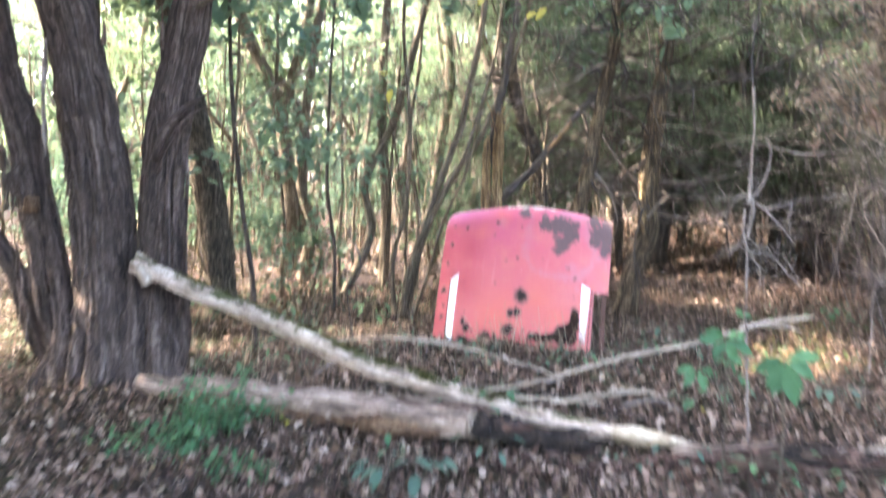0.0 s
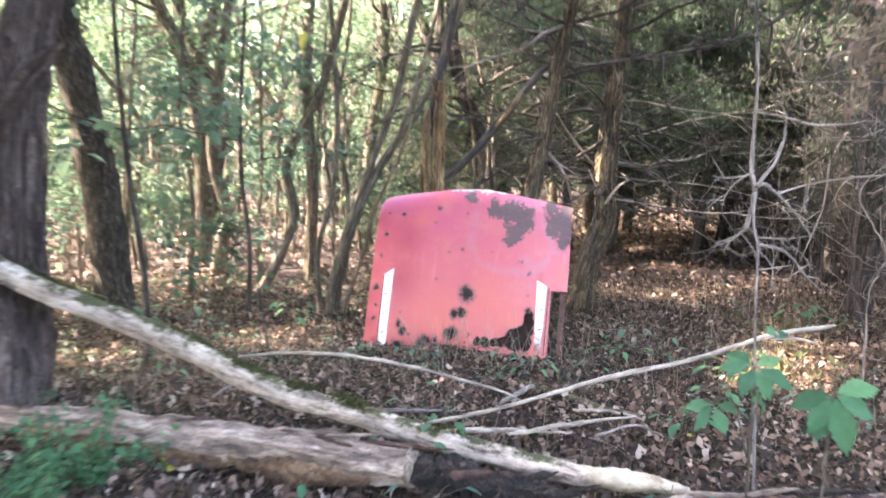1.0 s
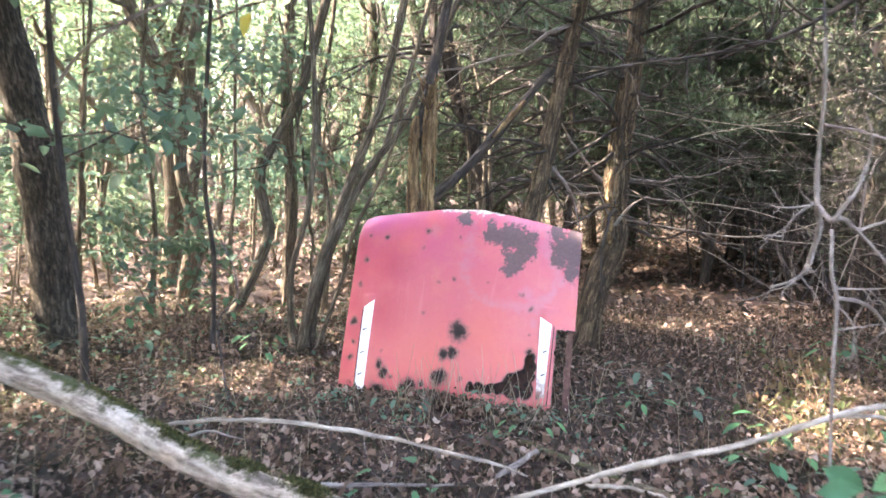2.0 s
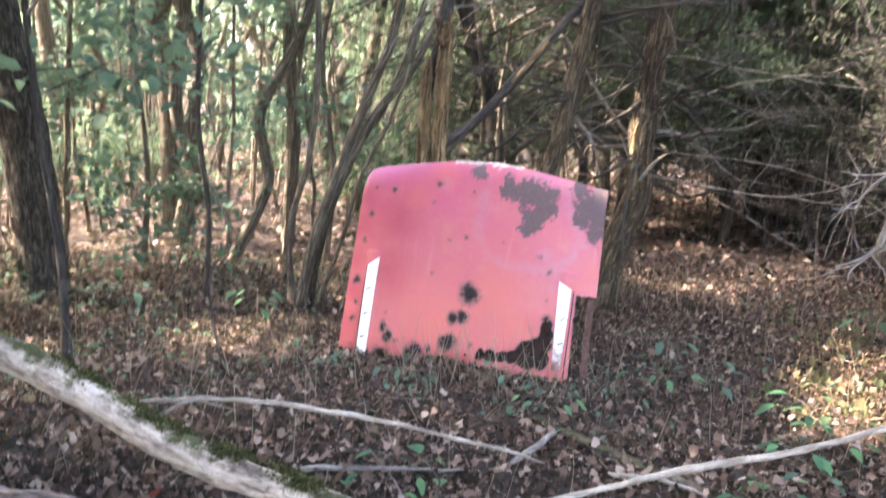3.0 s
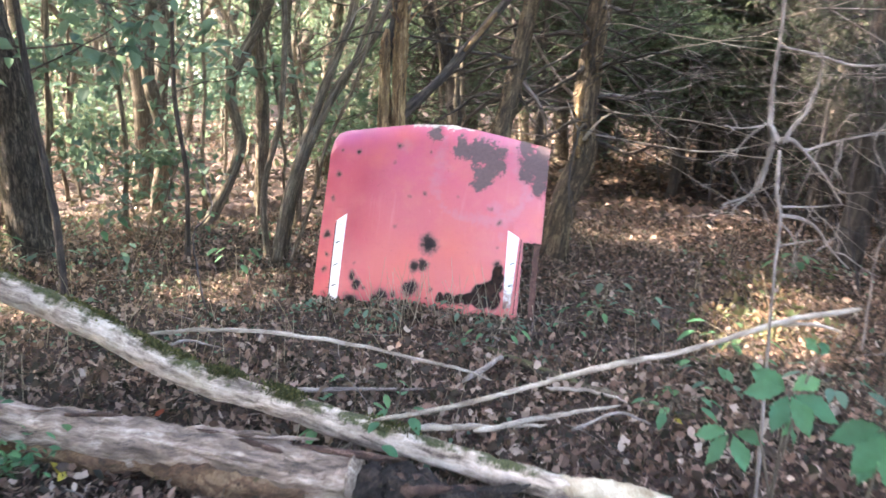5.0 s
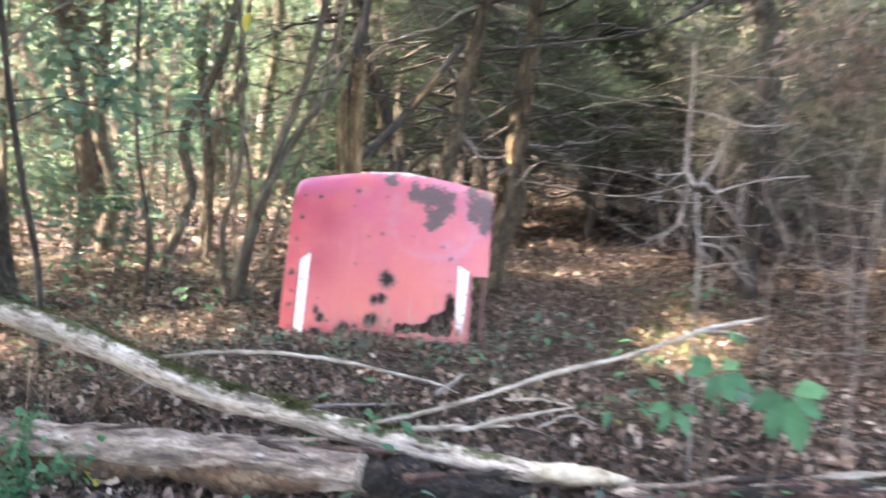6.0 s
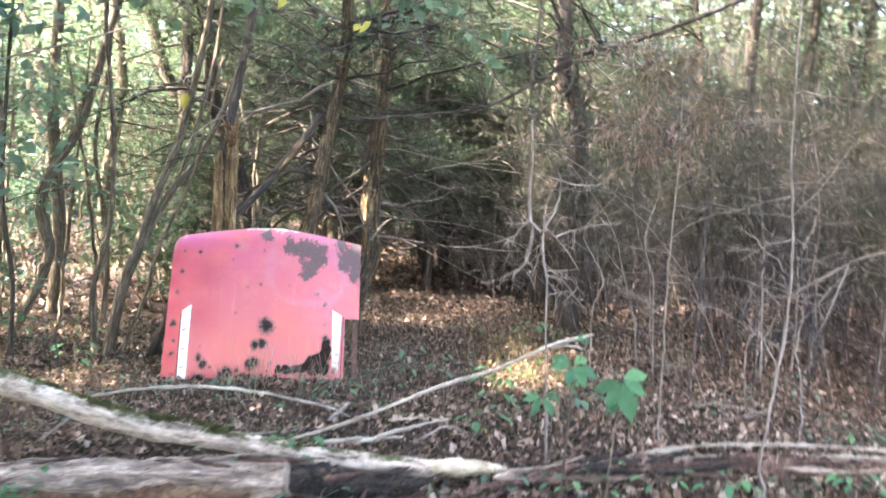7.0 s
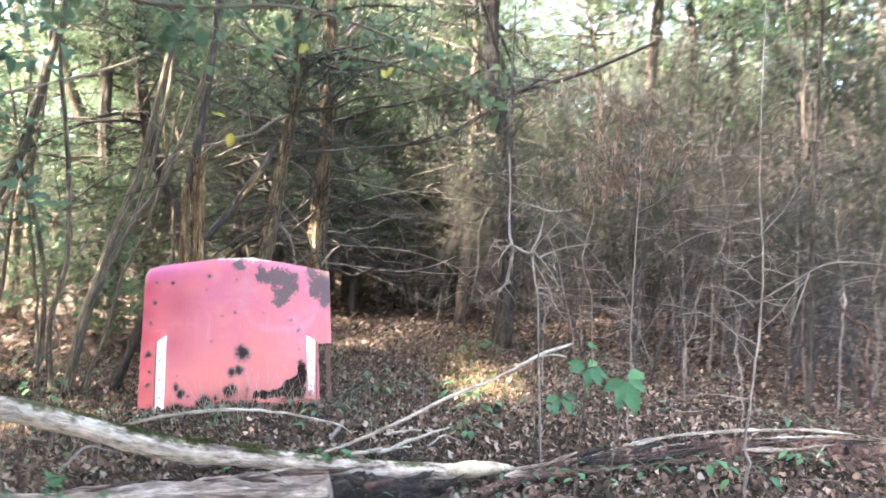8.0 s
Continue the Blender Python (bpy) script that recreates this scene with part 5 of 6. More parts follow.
s = Shape()
tube(s, spline([(2.07, 7.90, 0.80), (2.04, 7.87, 1.05), (2.04, 7.87, 1.25), (2.07, 7.90, 1.42)], 12) - o, (0.014, 0.036, 0.030, 0.004), 9, 0.12, 0.2, 3, C)
part("torn_strip", s, WOOD_YELLOW, cd, "pale torn wood strip")
s = Shape()
for pts, r in (([(2.09, 7.85, 0.95), (2.2, 7.8, 1.12), (2.33, 7.78, 1.2)], 0.018), ([(2.05, 7.85, 1.0), (1.96, 7.8, 1.16), (1.9, 7.78, 1.28)], 0.010)):
    tube(s, spline(pts, 8) - o, (r, 0.003), 5, rng=C)
part("pale_twig", s, WOOD_PALE, cd)
s = Shape()
tube(s, spline([(2.15, 7.95, 1.0), (2.64, 7.9, 0.93), (3.19, 7.9, 0.87), (3.63, 7.9, 0.93), (3.95, 7.9, 1.03)], 22) - o, (0.008, 0.007, 0.003), 5, 0.1, rng=C)
tube(s, spline([(3.3, 7.9, 0.88), (3.6, 7.85, 0.84), (4.0, 7.8, 0.83)], 8) - o, (0.006, 0.003), 4, rng=C)
part("hanging_branch", s, WOOD_PALE, cd, "long thin pale drooping branch")
for k in range(14):
    z = 0.95 + 0.085 * k
    fan = limb((2.2, 7.95, z), (1.0, C.normal(-0.25, 0.35), C.normal(0.12, 0.22)), C.uniform(1.0, 2.7), C, 0.14, -0.045, 12)
    s = Shape()
    tube(s, spline(fan, 24) - o, (C.uniform(0.004, 0.009), 0.004, 0.0012), 5, 0.1, rng=C)
    for j in range(5):
        tube(s, limb(fan[C.integers(3, 12)], (1.0, C.normal(0, 0.7), C.normal(0, 0.6)), C.uniform(0.15, 0.6), C, 0.25, -0.03, 6) - o, (0.004, 0.001), 4, rng=C)
    part("dead_branch", s, (BARK_DARK, TWIG_GREY, BARK_DARK, WOOD_PALE)[k % 4], cd, ("dark thin dead branch", "grey thin dead branch", "dark thin dead branch", "pale thin dead branch")[k % 4])
lean = thing("leaning_limb", (0.3, 7.45, -0.1), "brown broken limb leaning across behind the hood", "branch")
o = np.array(lean.location)
s = Shape()
tube(s, spline([(-0.1, 7.5, -0.1), (0.25, 7.45, 0.75), (0.51, 7.4, 1.11), (0.84, 7.4, 1.44), (1.22, 7.45, 1.9), (1.5, 7.7, 2.2)], 26) - o, (0.045, 0.04, 0.035, 0.03), 10, 0.07, 0.1, 4, C)
part("wood", s, BARK_DARK, lean)
s = Shape()
tube(s, spline([(0.98, 7.36, 1.62), (1.08, 7.36, 1.74), (1.22, 7.41, 1.9)], 6) - o, (0.012, 0.022, 0.01), 6, 0.1, 0.1, 3, C)
part("bare_patch", s, WOOD_YELLOW, lean, "bare yellow wood")
cedar_tree("cedar_tree", "dark arching cedar with long bare limbs", (4.45, 7.6, -0.1), [(4.45, 7.6, -0.12), (4.43, 7.5, 1.15), (4.36, 7.5, 2.4), (4.16, 7.5, 2.93)], 0.09, C, 0.9, 3.9, 8.0, 60, 30, 2.2, bark=BARK_DARK, per=170)
arch = thing("arching_limb", (1.5, 6.9, 2.0), "long dark bare limb arching between the cedars", "branch")
o = np.array(arch.location)
s = Shape()
tube(s, spline([(1.6, 7.5, 2.1), (1.85, 6.9, 2.12), (2.54, 6.5, 2.23), (3.12, 6.4, 2.54), (3.43, 6.3, 2.76), (4.2, 6.2, 3.02), (5.3, 6.1, 3.5)], 44) - o, (0.008, 0.010, 0.020, 0.026, 0.022), 8, 0.06, 0.08, 4, C)
tube(s, spline([(3.40, 6.31, 2.74), (3.2, 6.25, 2.98), (3.0, 6.2, 3.25), (2.6, 6.1, 3.9)], 16) - o, (0.022, 0.012), 7, 0.06, 0.08, 4, C)
tube(s, spline([(3.38, 6.31, 2.72), (3.27, 6.2, 2.43), (2.9, 6.15, 2.2)], 12) - o, (0.015, 0.006), 6, 0.06, 0.08, 4, C)
for k in range(30):
    p = spline([(1.85, 6.9, 2.12), (2.54, 6.5, 2.23), (3.12, 6.4, 2.54), (3.43, 6.3, 2.76), (4.2, 6.2, 3.02)], 20)[C.integers(0, 20)]
    t = Shape()
    tube(t, limb(p, (C.normal(0.2, 0.7), C.normal(0, 0.6), C.normal(0, 0.7)), C.uniform(0.3, 0.9), C, 0.35, 0, 6) - o, (0.010, 0.002), 4, rng=C)
    part("twig", t, BARK_DARK, arch)
part("wood", s, BARK_DARK, arch)
for k, (x, y) in enumerate(((5.4, 9.6), (2.6, 11.2), (4.3, 11.0), (1.2, 9.9), (6.4, 11.0), (3.6, 12.8), (5.6, 13.0), (7.6, 9.0), (0.9, 11.6), (2.0, 13.6), (7.5, 12.6), (3.4, 11.9), (4.9, 12.2), (2.8, 14.6), (4.5, 14.4), (6.3, 14.4), (1.6, 12.4))):
    cedar_tree("cedar_tree", "dark cedar with bare dead lower limbs in deep shade", (x, y, 0.0), [(x, y, -0.1), (x + C.normal(0, 0.1), y, 1.2), (x + C.normal(0, 0.15), y, 2.4)], C.uniform(0.045, 0.085), C, 0.7, 1.7 if y < 10.5 else 0.8, 5.4, 26 if y < 10.5 else 20, 36 if y < 10.5 else 56, 1.9, bark=BARK_DARK, per=170 if y < 10.5 else 300)

# ---- the hanging dead bough and its stem ----
bough = thing("dead_bough", (1.67, 4.07, -0.1), "pale dead sapling with a forked broken bough hanging from it", "dead sapling")
o = np.array(bough.location)
s = Shape()
tube(s, spline([(1.67, 4.07, -0.12), (1.66, 4.07, 0.11), (1.63, 4.07, 0.62), (1.62, 4.07, 0.82), (1.62, 4.08, 1.02), (1.60, 4.09, 1.11), (1.62, 4.14, 1.25)], 30) - o, (0.0075, 0.006, 0.006), 8, 0.10, rng=C)
part("stem", s, TWIG_GREY, bough)
for name, pts, r, tip, twigs in (
        ("upper_stem", [(1.90, 4.66, 3.0), (1.85, 4.62, 2.5), (1.80, 4.6, 2.15), (1.83, 4.6, 1.88)], 0.007, 0.008, 4),
        ("hanging_stem", [(1.82, 4.6, 1.95), (1.83, 4.6, 1.8), (1.835, 4.6, 1.67), (1.83, 4.6, 1.53), (1.82, 4.58, 1.40), (1.80, 4.53, 1.31), (1.84, 4.57, 1.23), (1.84, 4.6, 1.13), (1.82, 4.6, 1.05)], 0.010, 0.016, 5),
        ("branch", [(1.82, 4.6, 1.05), (1.77, 4.6, 1.01), (1.66, 4.58, 0.98)], 0.012, 0.003, 4), ("branch", [(1.80, 4.6, 1.03), (1.72, 4.58, 0.97), (1.70, 4.56, 0.93)], 0.008, 0.002, 2), ("branch", [(1.79, 4.6, 1.03), (1.86, 4.58, 0.95)], 0.006, 0.002, 1),
        ("branch", [(1.78, 4.53, 1.32), (1.70, 4.5, 1.27), (1.66, 4.5, 1.22), (1.65, 4.5, 1.17)], 0.010, 0.004, 3), ("branch", [(1.76, 4.52, 1.31), (1.66, 4.5, 1.30), (1.58, 4.5, 1.31)], 0.006, 0.002, 1), ("branch", [(1.65, 4.5, 1.30), (1.62, 4.5, 1.34), (1.59, 4.5, 1.38)], 0.004, 0.002, 0),
        ("curved_branch", [(1.80, 4.52, 1.31), (1.70, 4.3, 1.28), (1.66, 4.2, 1.275), (1.69, 4.2, 1.32), (1.735, 4.2, 1.38), (1.765, 4.2, 1.47), (1.77, 4.2, 1.57), (1.74, 4.2, 1.64)], 0.012, 0.005, 2),
        ("branch", [(1.66, 4.2, 1.28), (1.71, 4.22, 1.28), (1.77, 4.23, 1.245), (1.84, 4.25, 1.26), (1.95, 4.25, 1.29), (2.11, 4.25, 1.315), (2.28, 4.25, 1.33)], 0.011, 0.005, 3),
        ("branch", [(1.76, 4.22, 1.245), (1.84, 4.2, 1.16), (1.89, 4.2, 1.10), (1.93, 4.2, 1.05)], 0.008, 0.003, 2), ("branch", [(1.62, 4.09, 1.03), (1.73, 4.13, 1.01), (1.81, 4.15, 0.97), (1.88, 4.15, 0.89), (1.96, 4.15, 0.82)], 0.009, 0.004, 4),
        ("branch", [(1.62, 4.09, 1.06), (1.78, 4.15, 1.05), (1.90, 4.15, 1.06)], 0.005, 0.002, 2), ("branch", [(1.62, 4.08, 0.92), (1.72, 4.1, 0.93), (1.79, 4.1, 0.94)], 0.005, 0.002, 2), ("branch", [(1.62, 4.08, 1.01), (1.70, 4.1, 0.93), (1.70, 4.1, 0.82)], 0.005, 0.002, 1),
        ("branch", [(1.83, 4.58, 1.62), (1.90, 4.45, 1.59), (2.02, 4.4, 1.555), (2.18, 4.4, 1.56), (2.27, 4.4, 1.58)], 0.008, 0.004, 3), ("branch", [(2.06, 4.4, 1.555), (2.06, 4.4, 1.47)], 0.004, 0.002, 0)):
    s = Shape()
    n = 8 * len(pts)
    line = spline(pts, n)
    tube(s, line - o, (r * 0.72, (r + tip) * 0.36, tip * 0.7), 9, 0.14, 0.10, 3, C)
    b = part(name, s, TWIG_BROWN if name == "upper_stem" else TWIG_GREY, bough)
    for k in range(twigs):
        tw = limb(line[C.integers(n // 4, n)], (C.normal(0, 0.9), C.normal(0, 0.4), C.normal(-0.2, 0.6)), C.uniform(0.06, 0.22), C, 0.4, -0.04, 6)
        t = Shape()
        tube(t, tw - o, (0.0032, 0.0009), 4, rng=C)
        tube(t, limb(tw[3], (C.normal(0, 0.8), C.normal(0, 0.5), C.normal(-0.3, 0.6)), C.uniform(0.04, 0.12), C, 0.4, -0.06, 4) - o, (0.002, 0.0006), 3, rng=C)
        part("twig", t, TWIG_GREY, b)

# ---- saplings and bare brush ----
def bare_sapling(name, label, pts, r, rng, twigs=26, mat=TWIG_GREY, reach=0.5, category="sapling", group="bare saplings", from_z=0.3):
    base = tuple(pts[0])
    ob = thing(name, base, label, category, group)
    o = np.array(base)
    line = spline(pts, 40)
    way = np.cumsum(rng.normal(0, 1, (40, 3)) * (1, 1, 0.2), 0)
    line = line + (way - np.linspace(0, 1, 40)[:, None] * way[-1]) * 0.005
    s = Shape()
    tube(s, line - o, (r, r * 0.8, r * 0.4), 7, 0.10, rng=rng)
    part("stem", s, mat, ob)
    hi = np.where(line[:, 2] > from_z)[0]
    for k in range(twigs):
        d = Shape()
        i = rng.choice(hi)
        az = rng.uniform(0, 6.28)
        L = reach * rng.uniform(0.3, 1.1)
        lb = limb(line[i], (math.cos(az), math.sin(az), rng.uniform(-0.2, 0.8)), L, rng, 0.25, 0.0, 6)
        tube(d, lb - o, (r * 0.36, 0.0015), 4, rng=rng)
        for j in range(3):
            tube(d, limb(lb[rng.integers(1, 5)], (math.cos(az) + rng.normal(0, 0.8), math.sin(az) + rng.normal(0, 0.8), rng.normal(0.1, 0.5)), L * 0.4, rng, 0.3, 0, 4) - o, (r * 0.2, 0.001), 3, rng=rng)
        part("twig", d, mat, ob)
    return ob


S = np.random.default_rng(303)
bare_sapling("bare_sapling", "thin leafless grey sapling rising past the rotten log", [(1.95, 2.83, -0.1), (1.88, 2.8, 0.2), (1.85, 2.8, 0.36), (1.93, 2.8, 0.75), (1.985, 2.8, 1.26), (1.96, 2.8, 1.9), (1.98, 2.8, 2.9)], 0.0085, S, 26, TWIG_GREY, 0.55, from_z=0.5)
first = bpy.data.objects["bare_sapling"]
o = np.array(first.location)
for pts, r in (([(1.96, 2.80, 1.07), (2.04, 2.65, 1.19), (2.12, 2.49, 1.30), (2.23, 2.28, 1.30), (2.4, 2.05, 1.27)], 0.006), ([(1.95, 2.80, 1.05), (1.88, 2.84, 1.12), (1.76, 2.9, 1.16), (1.66, 2.95, 1.15)], 0.004), ([(2.08, 2.58, 1.24), (2.02, 2.62, 1.02), (1.98, 2.66, 0.88)], 0.004)):
    s = Shape()
    tube(s, spline(pts, 16) - o, (r, r * 0.7, 0.0015), 6, 0.12, rng=S)
    part("side_branch", s, TWIG_GREY, first)
bent = thing("bent_branch", (4.29, 3.16, -0.1), "short bent orange-brown dead branch standing by the brush", "branch")
o = np.array(bent.location)
s = Shape()
tube(s, spline([(4.29, 3.16, -0.12), (4.27, 3.21, 0.22), (4.25, 3.24, 0.52), (4.27, 3.22, 0.66), (4.25, 3.26, 0.74), (4.20, 3.36, 0.79), (4.17, 3.42, 0.93)], 34) - o, (0.010, 0.011, 0.012, 0.012, 0.008), 9, 0.15, 0.15, 3, S)
part("wood", s, WOOD_BROWN, bent)
sap = bare_sapling("bare_sapling", "thin sapling with a hanging spray of russet dead leaves", [(2.52, 4.05, -0.1), (2.49, 4.03, 0.5), (2.49, 4.02, 1.1), (2.47, 4.0, 2.4)], 0.0075, S, 18, TWIG_GREY, 0.4, from_z=0.4)
o = np.array(sap.location)
s, c = Shape(), Shape()
for k in range(26):
    lb = limb((2.48, 4.0, 1.75 + 0.026 * k), ((-1, -1, 0.8)[k % 3], S.normal(0.1, 0.5), S.normal(-0.1, 0.35)), S.uniform(0.3, 0.75), S, 0.25, -0.03, 7)
    s = Shape()
    tube(s, lb - o, (0.004, 0.0012), 4, rng=S)
    part("side_branch", s, TWIG_BROWN, sap)
    leaves(c, spline(lb, 20)[S.integers(6, 20, 60)] + S.normal(0, 0.035, (60, 3)) - o, S.uniform(0.04, 0.085, 60), S, 0.1, "rhomb", 0.9, 0.22)
part("dead_foliage", c, LEAF_PINK, sap, "hanging russet dead leaves")
for x, y, h in ((3.72, 5.0, 2.3), (3.81, 4.5, 1.0), (5.8, 3.8, 1.6), (3.4, 3.7, 1.0), (4.9, 4.2, 2.0), (4.0, 5.7, 2.0), (5.2, 5.2, 2.6), (3.2, 5.6, 1.5), (4.6, 3.6, 1.7), (5.6, 4.4, 2.2), (3.9, 4.1, 0.9), (-0.75, 6.45, 1.1)):
    bare_sapling("bare_sapling", "thin leafless grey-brown sapling standing in the leaf litter", [(x, y, -0.1), (x + S.normal(0, 0.05), y, h * 0.35), (x + S.normal(0, 0.09), y + S.normal(0, 0.05), h * 0.55), (x + S.normal(0, 0.12), y + S.normal(0, 0.05), h * 0.78), (x + S.normal(0, 0.16), y, h)], 0.004 + 0.0022 * h, S, 14 if h > 1.35 else 6, (TWIG_GREY, TWIG_BROWN)[int(x * 10) % 2], 0.30 * h, from_z=0.25 * h)


def brush(rng, h, stems, russet):
    ob = thing("dead_brush", (0, 0, 0), "thicket of thin bare brown stems with russet dead sprays" if russet else "thicket of thin bare grey-brown stems and twigs", "brush", "bare brush")
    c = Shape()
    for k in range(stems):
        d = Shape()
        x, y = rng.normal(0, 0.45), rng.normal(0, 0.45)
        hh = h * rng.uniform(0.45, 1.1)
        st = limb((x, y, -0.15), (rng.normal(0, 0.25), rng.normal(0, 0.25), 1), hh, rng, 0.20, 0.05, 9)
        tube(d, st, (rng.uniform(0.006, 0.016), 0.003), 5, rng=rng)
        for j in range(12):
            i = rng.integers(2, 9)
            az = rng.uniform(0, 6.28)
            lb = limb(st[i], (math.cos(az), math.sin(az), rng.uniform(-0.3, 0.9)), rng.uniform(0.2, 0.8), rng, 0.3, -0.02, 5)
            tube(d, lb, (0.0045, 0.001), 3, rng=rng)
            for q in range(2):
                tube(d, limb(lb[rng.integers(1, 5)], rng.normal(0, 1, 3), rng.uniform(0.1, 0.3), rng, 0.3, -0.05, 4), (0.0025, 0.0008), 3, rng=rng)
            if russet and st[i][2] > 0.9:
                m = 34
                leaves(c, spline(lb, 20)[rng.integers(4, 20, m)] + rng.normal(0, 0.05, (m, 3)), rng.uniform(0.04, 0.10, m), rng, 0.1, "rhomb", 0.7, 0.18)
        part("stem", d, TWIG_BROWN if k % 9 else TWIG_GREY, ob)
    if c.n:
        part("dead_foliage", c, LEAF_RUSSET, ob, "hanging russet dead foliage")
    return ob


def plant_out(templates, places, rng, scale=(0.85, 1.2), tilt=0.04):
    """Sets out copies; the first use of each template is the template itself."""
    used = set()
    for k, (x, y) in enumerate(places):
        i = rng.integers(len(templates)) if len(used) == len(templates) else len(used)
        m = pose(x, y, float(ground_z(np.array(x), np.array(y))), rng.normal(0, tilt * 57), rng.normal(0, tilt * 57), rng.uniform(0, 360)) @ Matrix.Scale(rng.uniform(*scale), 4)
        if i in used:
            copy_thing(templates[i], m)
        else:
            templates[i].matrix_world = m
            used.add(i)


def places(n, x0, x1, y0, y1, rng, gap, taken):
    out = []
    for _ in range(n * 30):
        if len(out) == n:
            break
        p = (rng.uniform(x0, x1), rng.uniform(y0, y1))
        if all((p[0] - q[0]) ** 2 + (p[1] - q[1]) ** 2 > gap * gap for q in taken):
            out.append(p)
            taken.append(p)
    return out


taken = [(-2.2, 5.3), (-2.37, 8.0), (-0.46, 7.7), (-1.8, 9.8), (-1.2, 8.95), (-0.8, 10.2), (0.4, 7.1), (1.4, 8.0), (1.95, 8.0), (4.45, 7.6), (-2.2, 10.8), (-4.3, 13.1), (-0.15, 12.5)]
T = np.random.default_rng(404)
plant_out([brush(T, 2.6, 12, True), brush(T, 3.2, 12, True), brush(T, 2.2, 14, False), brush(T, 3.4, 10, False)], places(40, 4.8, 11.5, 3.4, 11.5, T, 0.7, list(taken)), T)


def forest_tree(rng, h, r, mat, bark, low, per=330, limbs=15, size=0.085, reach=1.8):
    ob = tree("forest_tree", "tall thin leafy tree with a slightly crooked trunk", (0, 0, 0), [([(0, 0, -0.2), (rng.normal(0, 0.06), rng.normal(0, 0.06), 0.9), (rng.normal(0, 0.14), rng.normal(0, 0.14), 1.9), (rng.normal(0, 0.25), rng.normal(0, 0.25), 2.9)], r, r * 0.35, h)],
              bark, rng, 10, 0.07, 0.03, (mat, low, limbs, per, size, reach), "forest trees")
    return ob


# airy trees of the sunlit side, and denser ones that shade the hood
airy = [forest_tree(T, 5.6, 0.06, LEAF_GREEN, BARK_THIN, 1.3, 90, 12, 0.085, 1.5), forest_tree(T, 6.4, 0.085, LEAF_GREEN, BARK_THIN, 1.8, 90, 12, 0.09, 1.7), forest_tree(T, 5.0, 0.045, LEAF_TEAL, BARK_THIN, 1.1, 130, 11, 0.085, 1.4),
        forest_tree(T, 7.0, 0.12, LEAF_GREEN, BARK_OAK, 2.4, 100, 13, 0.09, 2.0), forest_tree(T, 4.4, 0.03, LEAF_GREEN, BARK_THIN, 0.9, 120, 11, 0.085, 1.2)]
plant_out(airy, places(58, -13, 2.5, 10.5, 25, T, 0.95, taken) + places(8, -12, -6, 8.8, 12, T, 1.3, taken), T)
dense = [forest_tree(T, 9.0, 0.12, LEAF_GREEN, BARK_OAK, 3.0, 700, 26, 0.11, 2.6), forest_tree(T, 8.0, 0.09, LEAF_GREEN, BARK_THIN, 2.8, 600, 24, 0.10, 2.4), forest_tree(T, 7.0, 0.07, LEAF_TEAL, BARK_DARK, 2.6, 500, 20, 0.10, 2.2)]
# mostly out of view, added to keep the sun off the hood
for x, y, h in ((-4.6, 6.0, 12.0), (-4.7, 4.2, 12.5), (-4.5, 2.0, 11.5), (-6.8, 3.2, 12.5), (-6.6, 5.4, 12.5), (-3.6, 0.2, 8.5), (-7.2, 0.6, 11.0), (-3.8, 8.5, 8.0), (-6.3, 7.6, 12.0)):
    tree("shade_tree", "tall tree with a dense green crown, added to shade the hood", (x, y, -0.1), [([(x, y, -0.2), (x + 0.05, y, 1.0), (x - 0.05, y + 0.08, 2.4), (x, y, 3.2)], 0.11, 0.04, h)], BARK_OAK, T, 12, 0.07, 0.03, (LEAF_GREEN, 3.3, 46, 560, 0.13, 2.6), "shade trees")
# added trees, several out of view, whose crowns block sun from the brush
for x, y in ((7.4, 1.2), (5.6, 2.6), (4.1, 1.6), (3.0, 0.4), (6.9, 7.3), (8.6, 4.6), (9.6, 8.6), (11.5, 5.5)):
    tree("tall_tree", "tall straight tree added so that its high crown shades the brush", (x, y, -0.1), [([(x, y, -0.2), (x + 0.04, y, 1.4), (x - 0.06, y + 0.05, 3.0), (x, y, 4.4)], 0.085, 0.04, 10)], BARK_DARK, T, 12, 0.07, 0.03, (LEAF_GREEN, 4.6, 25, 440, 0.15, 2.8), "tall trees")
# the twelve at far left are unseen, added to block the sun
plant_out(dense,  places(20, 1.5, 9.5, 13.5, 25, T, 1.1, taken) + places(8, 12.5, 18, 2, 14, T, 1.6, taken) + places(12, -13, -7, -4, 5, T, 1.3, taken) + places(9, -14, 14, -19, -11, T, 2.2, taken), T)


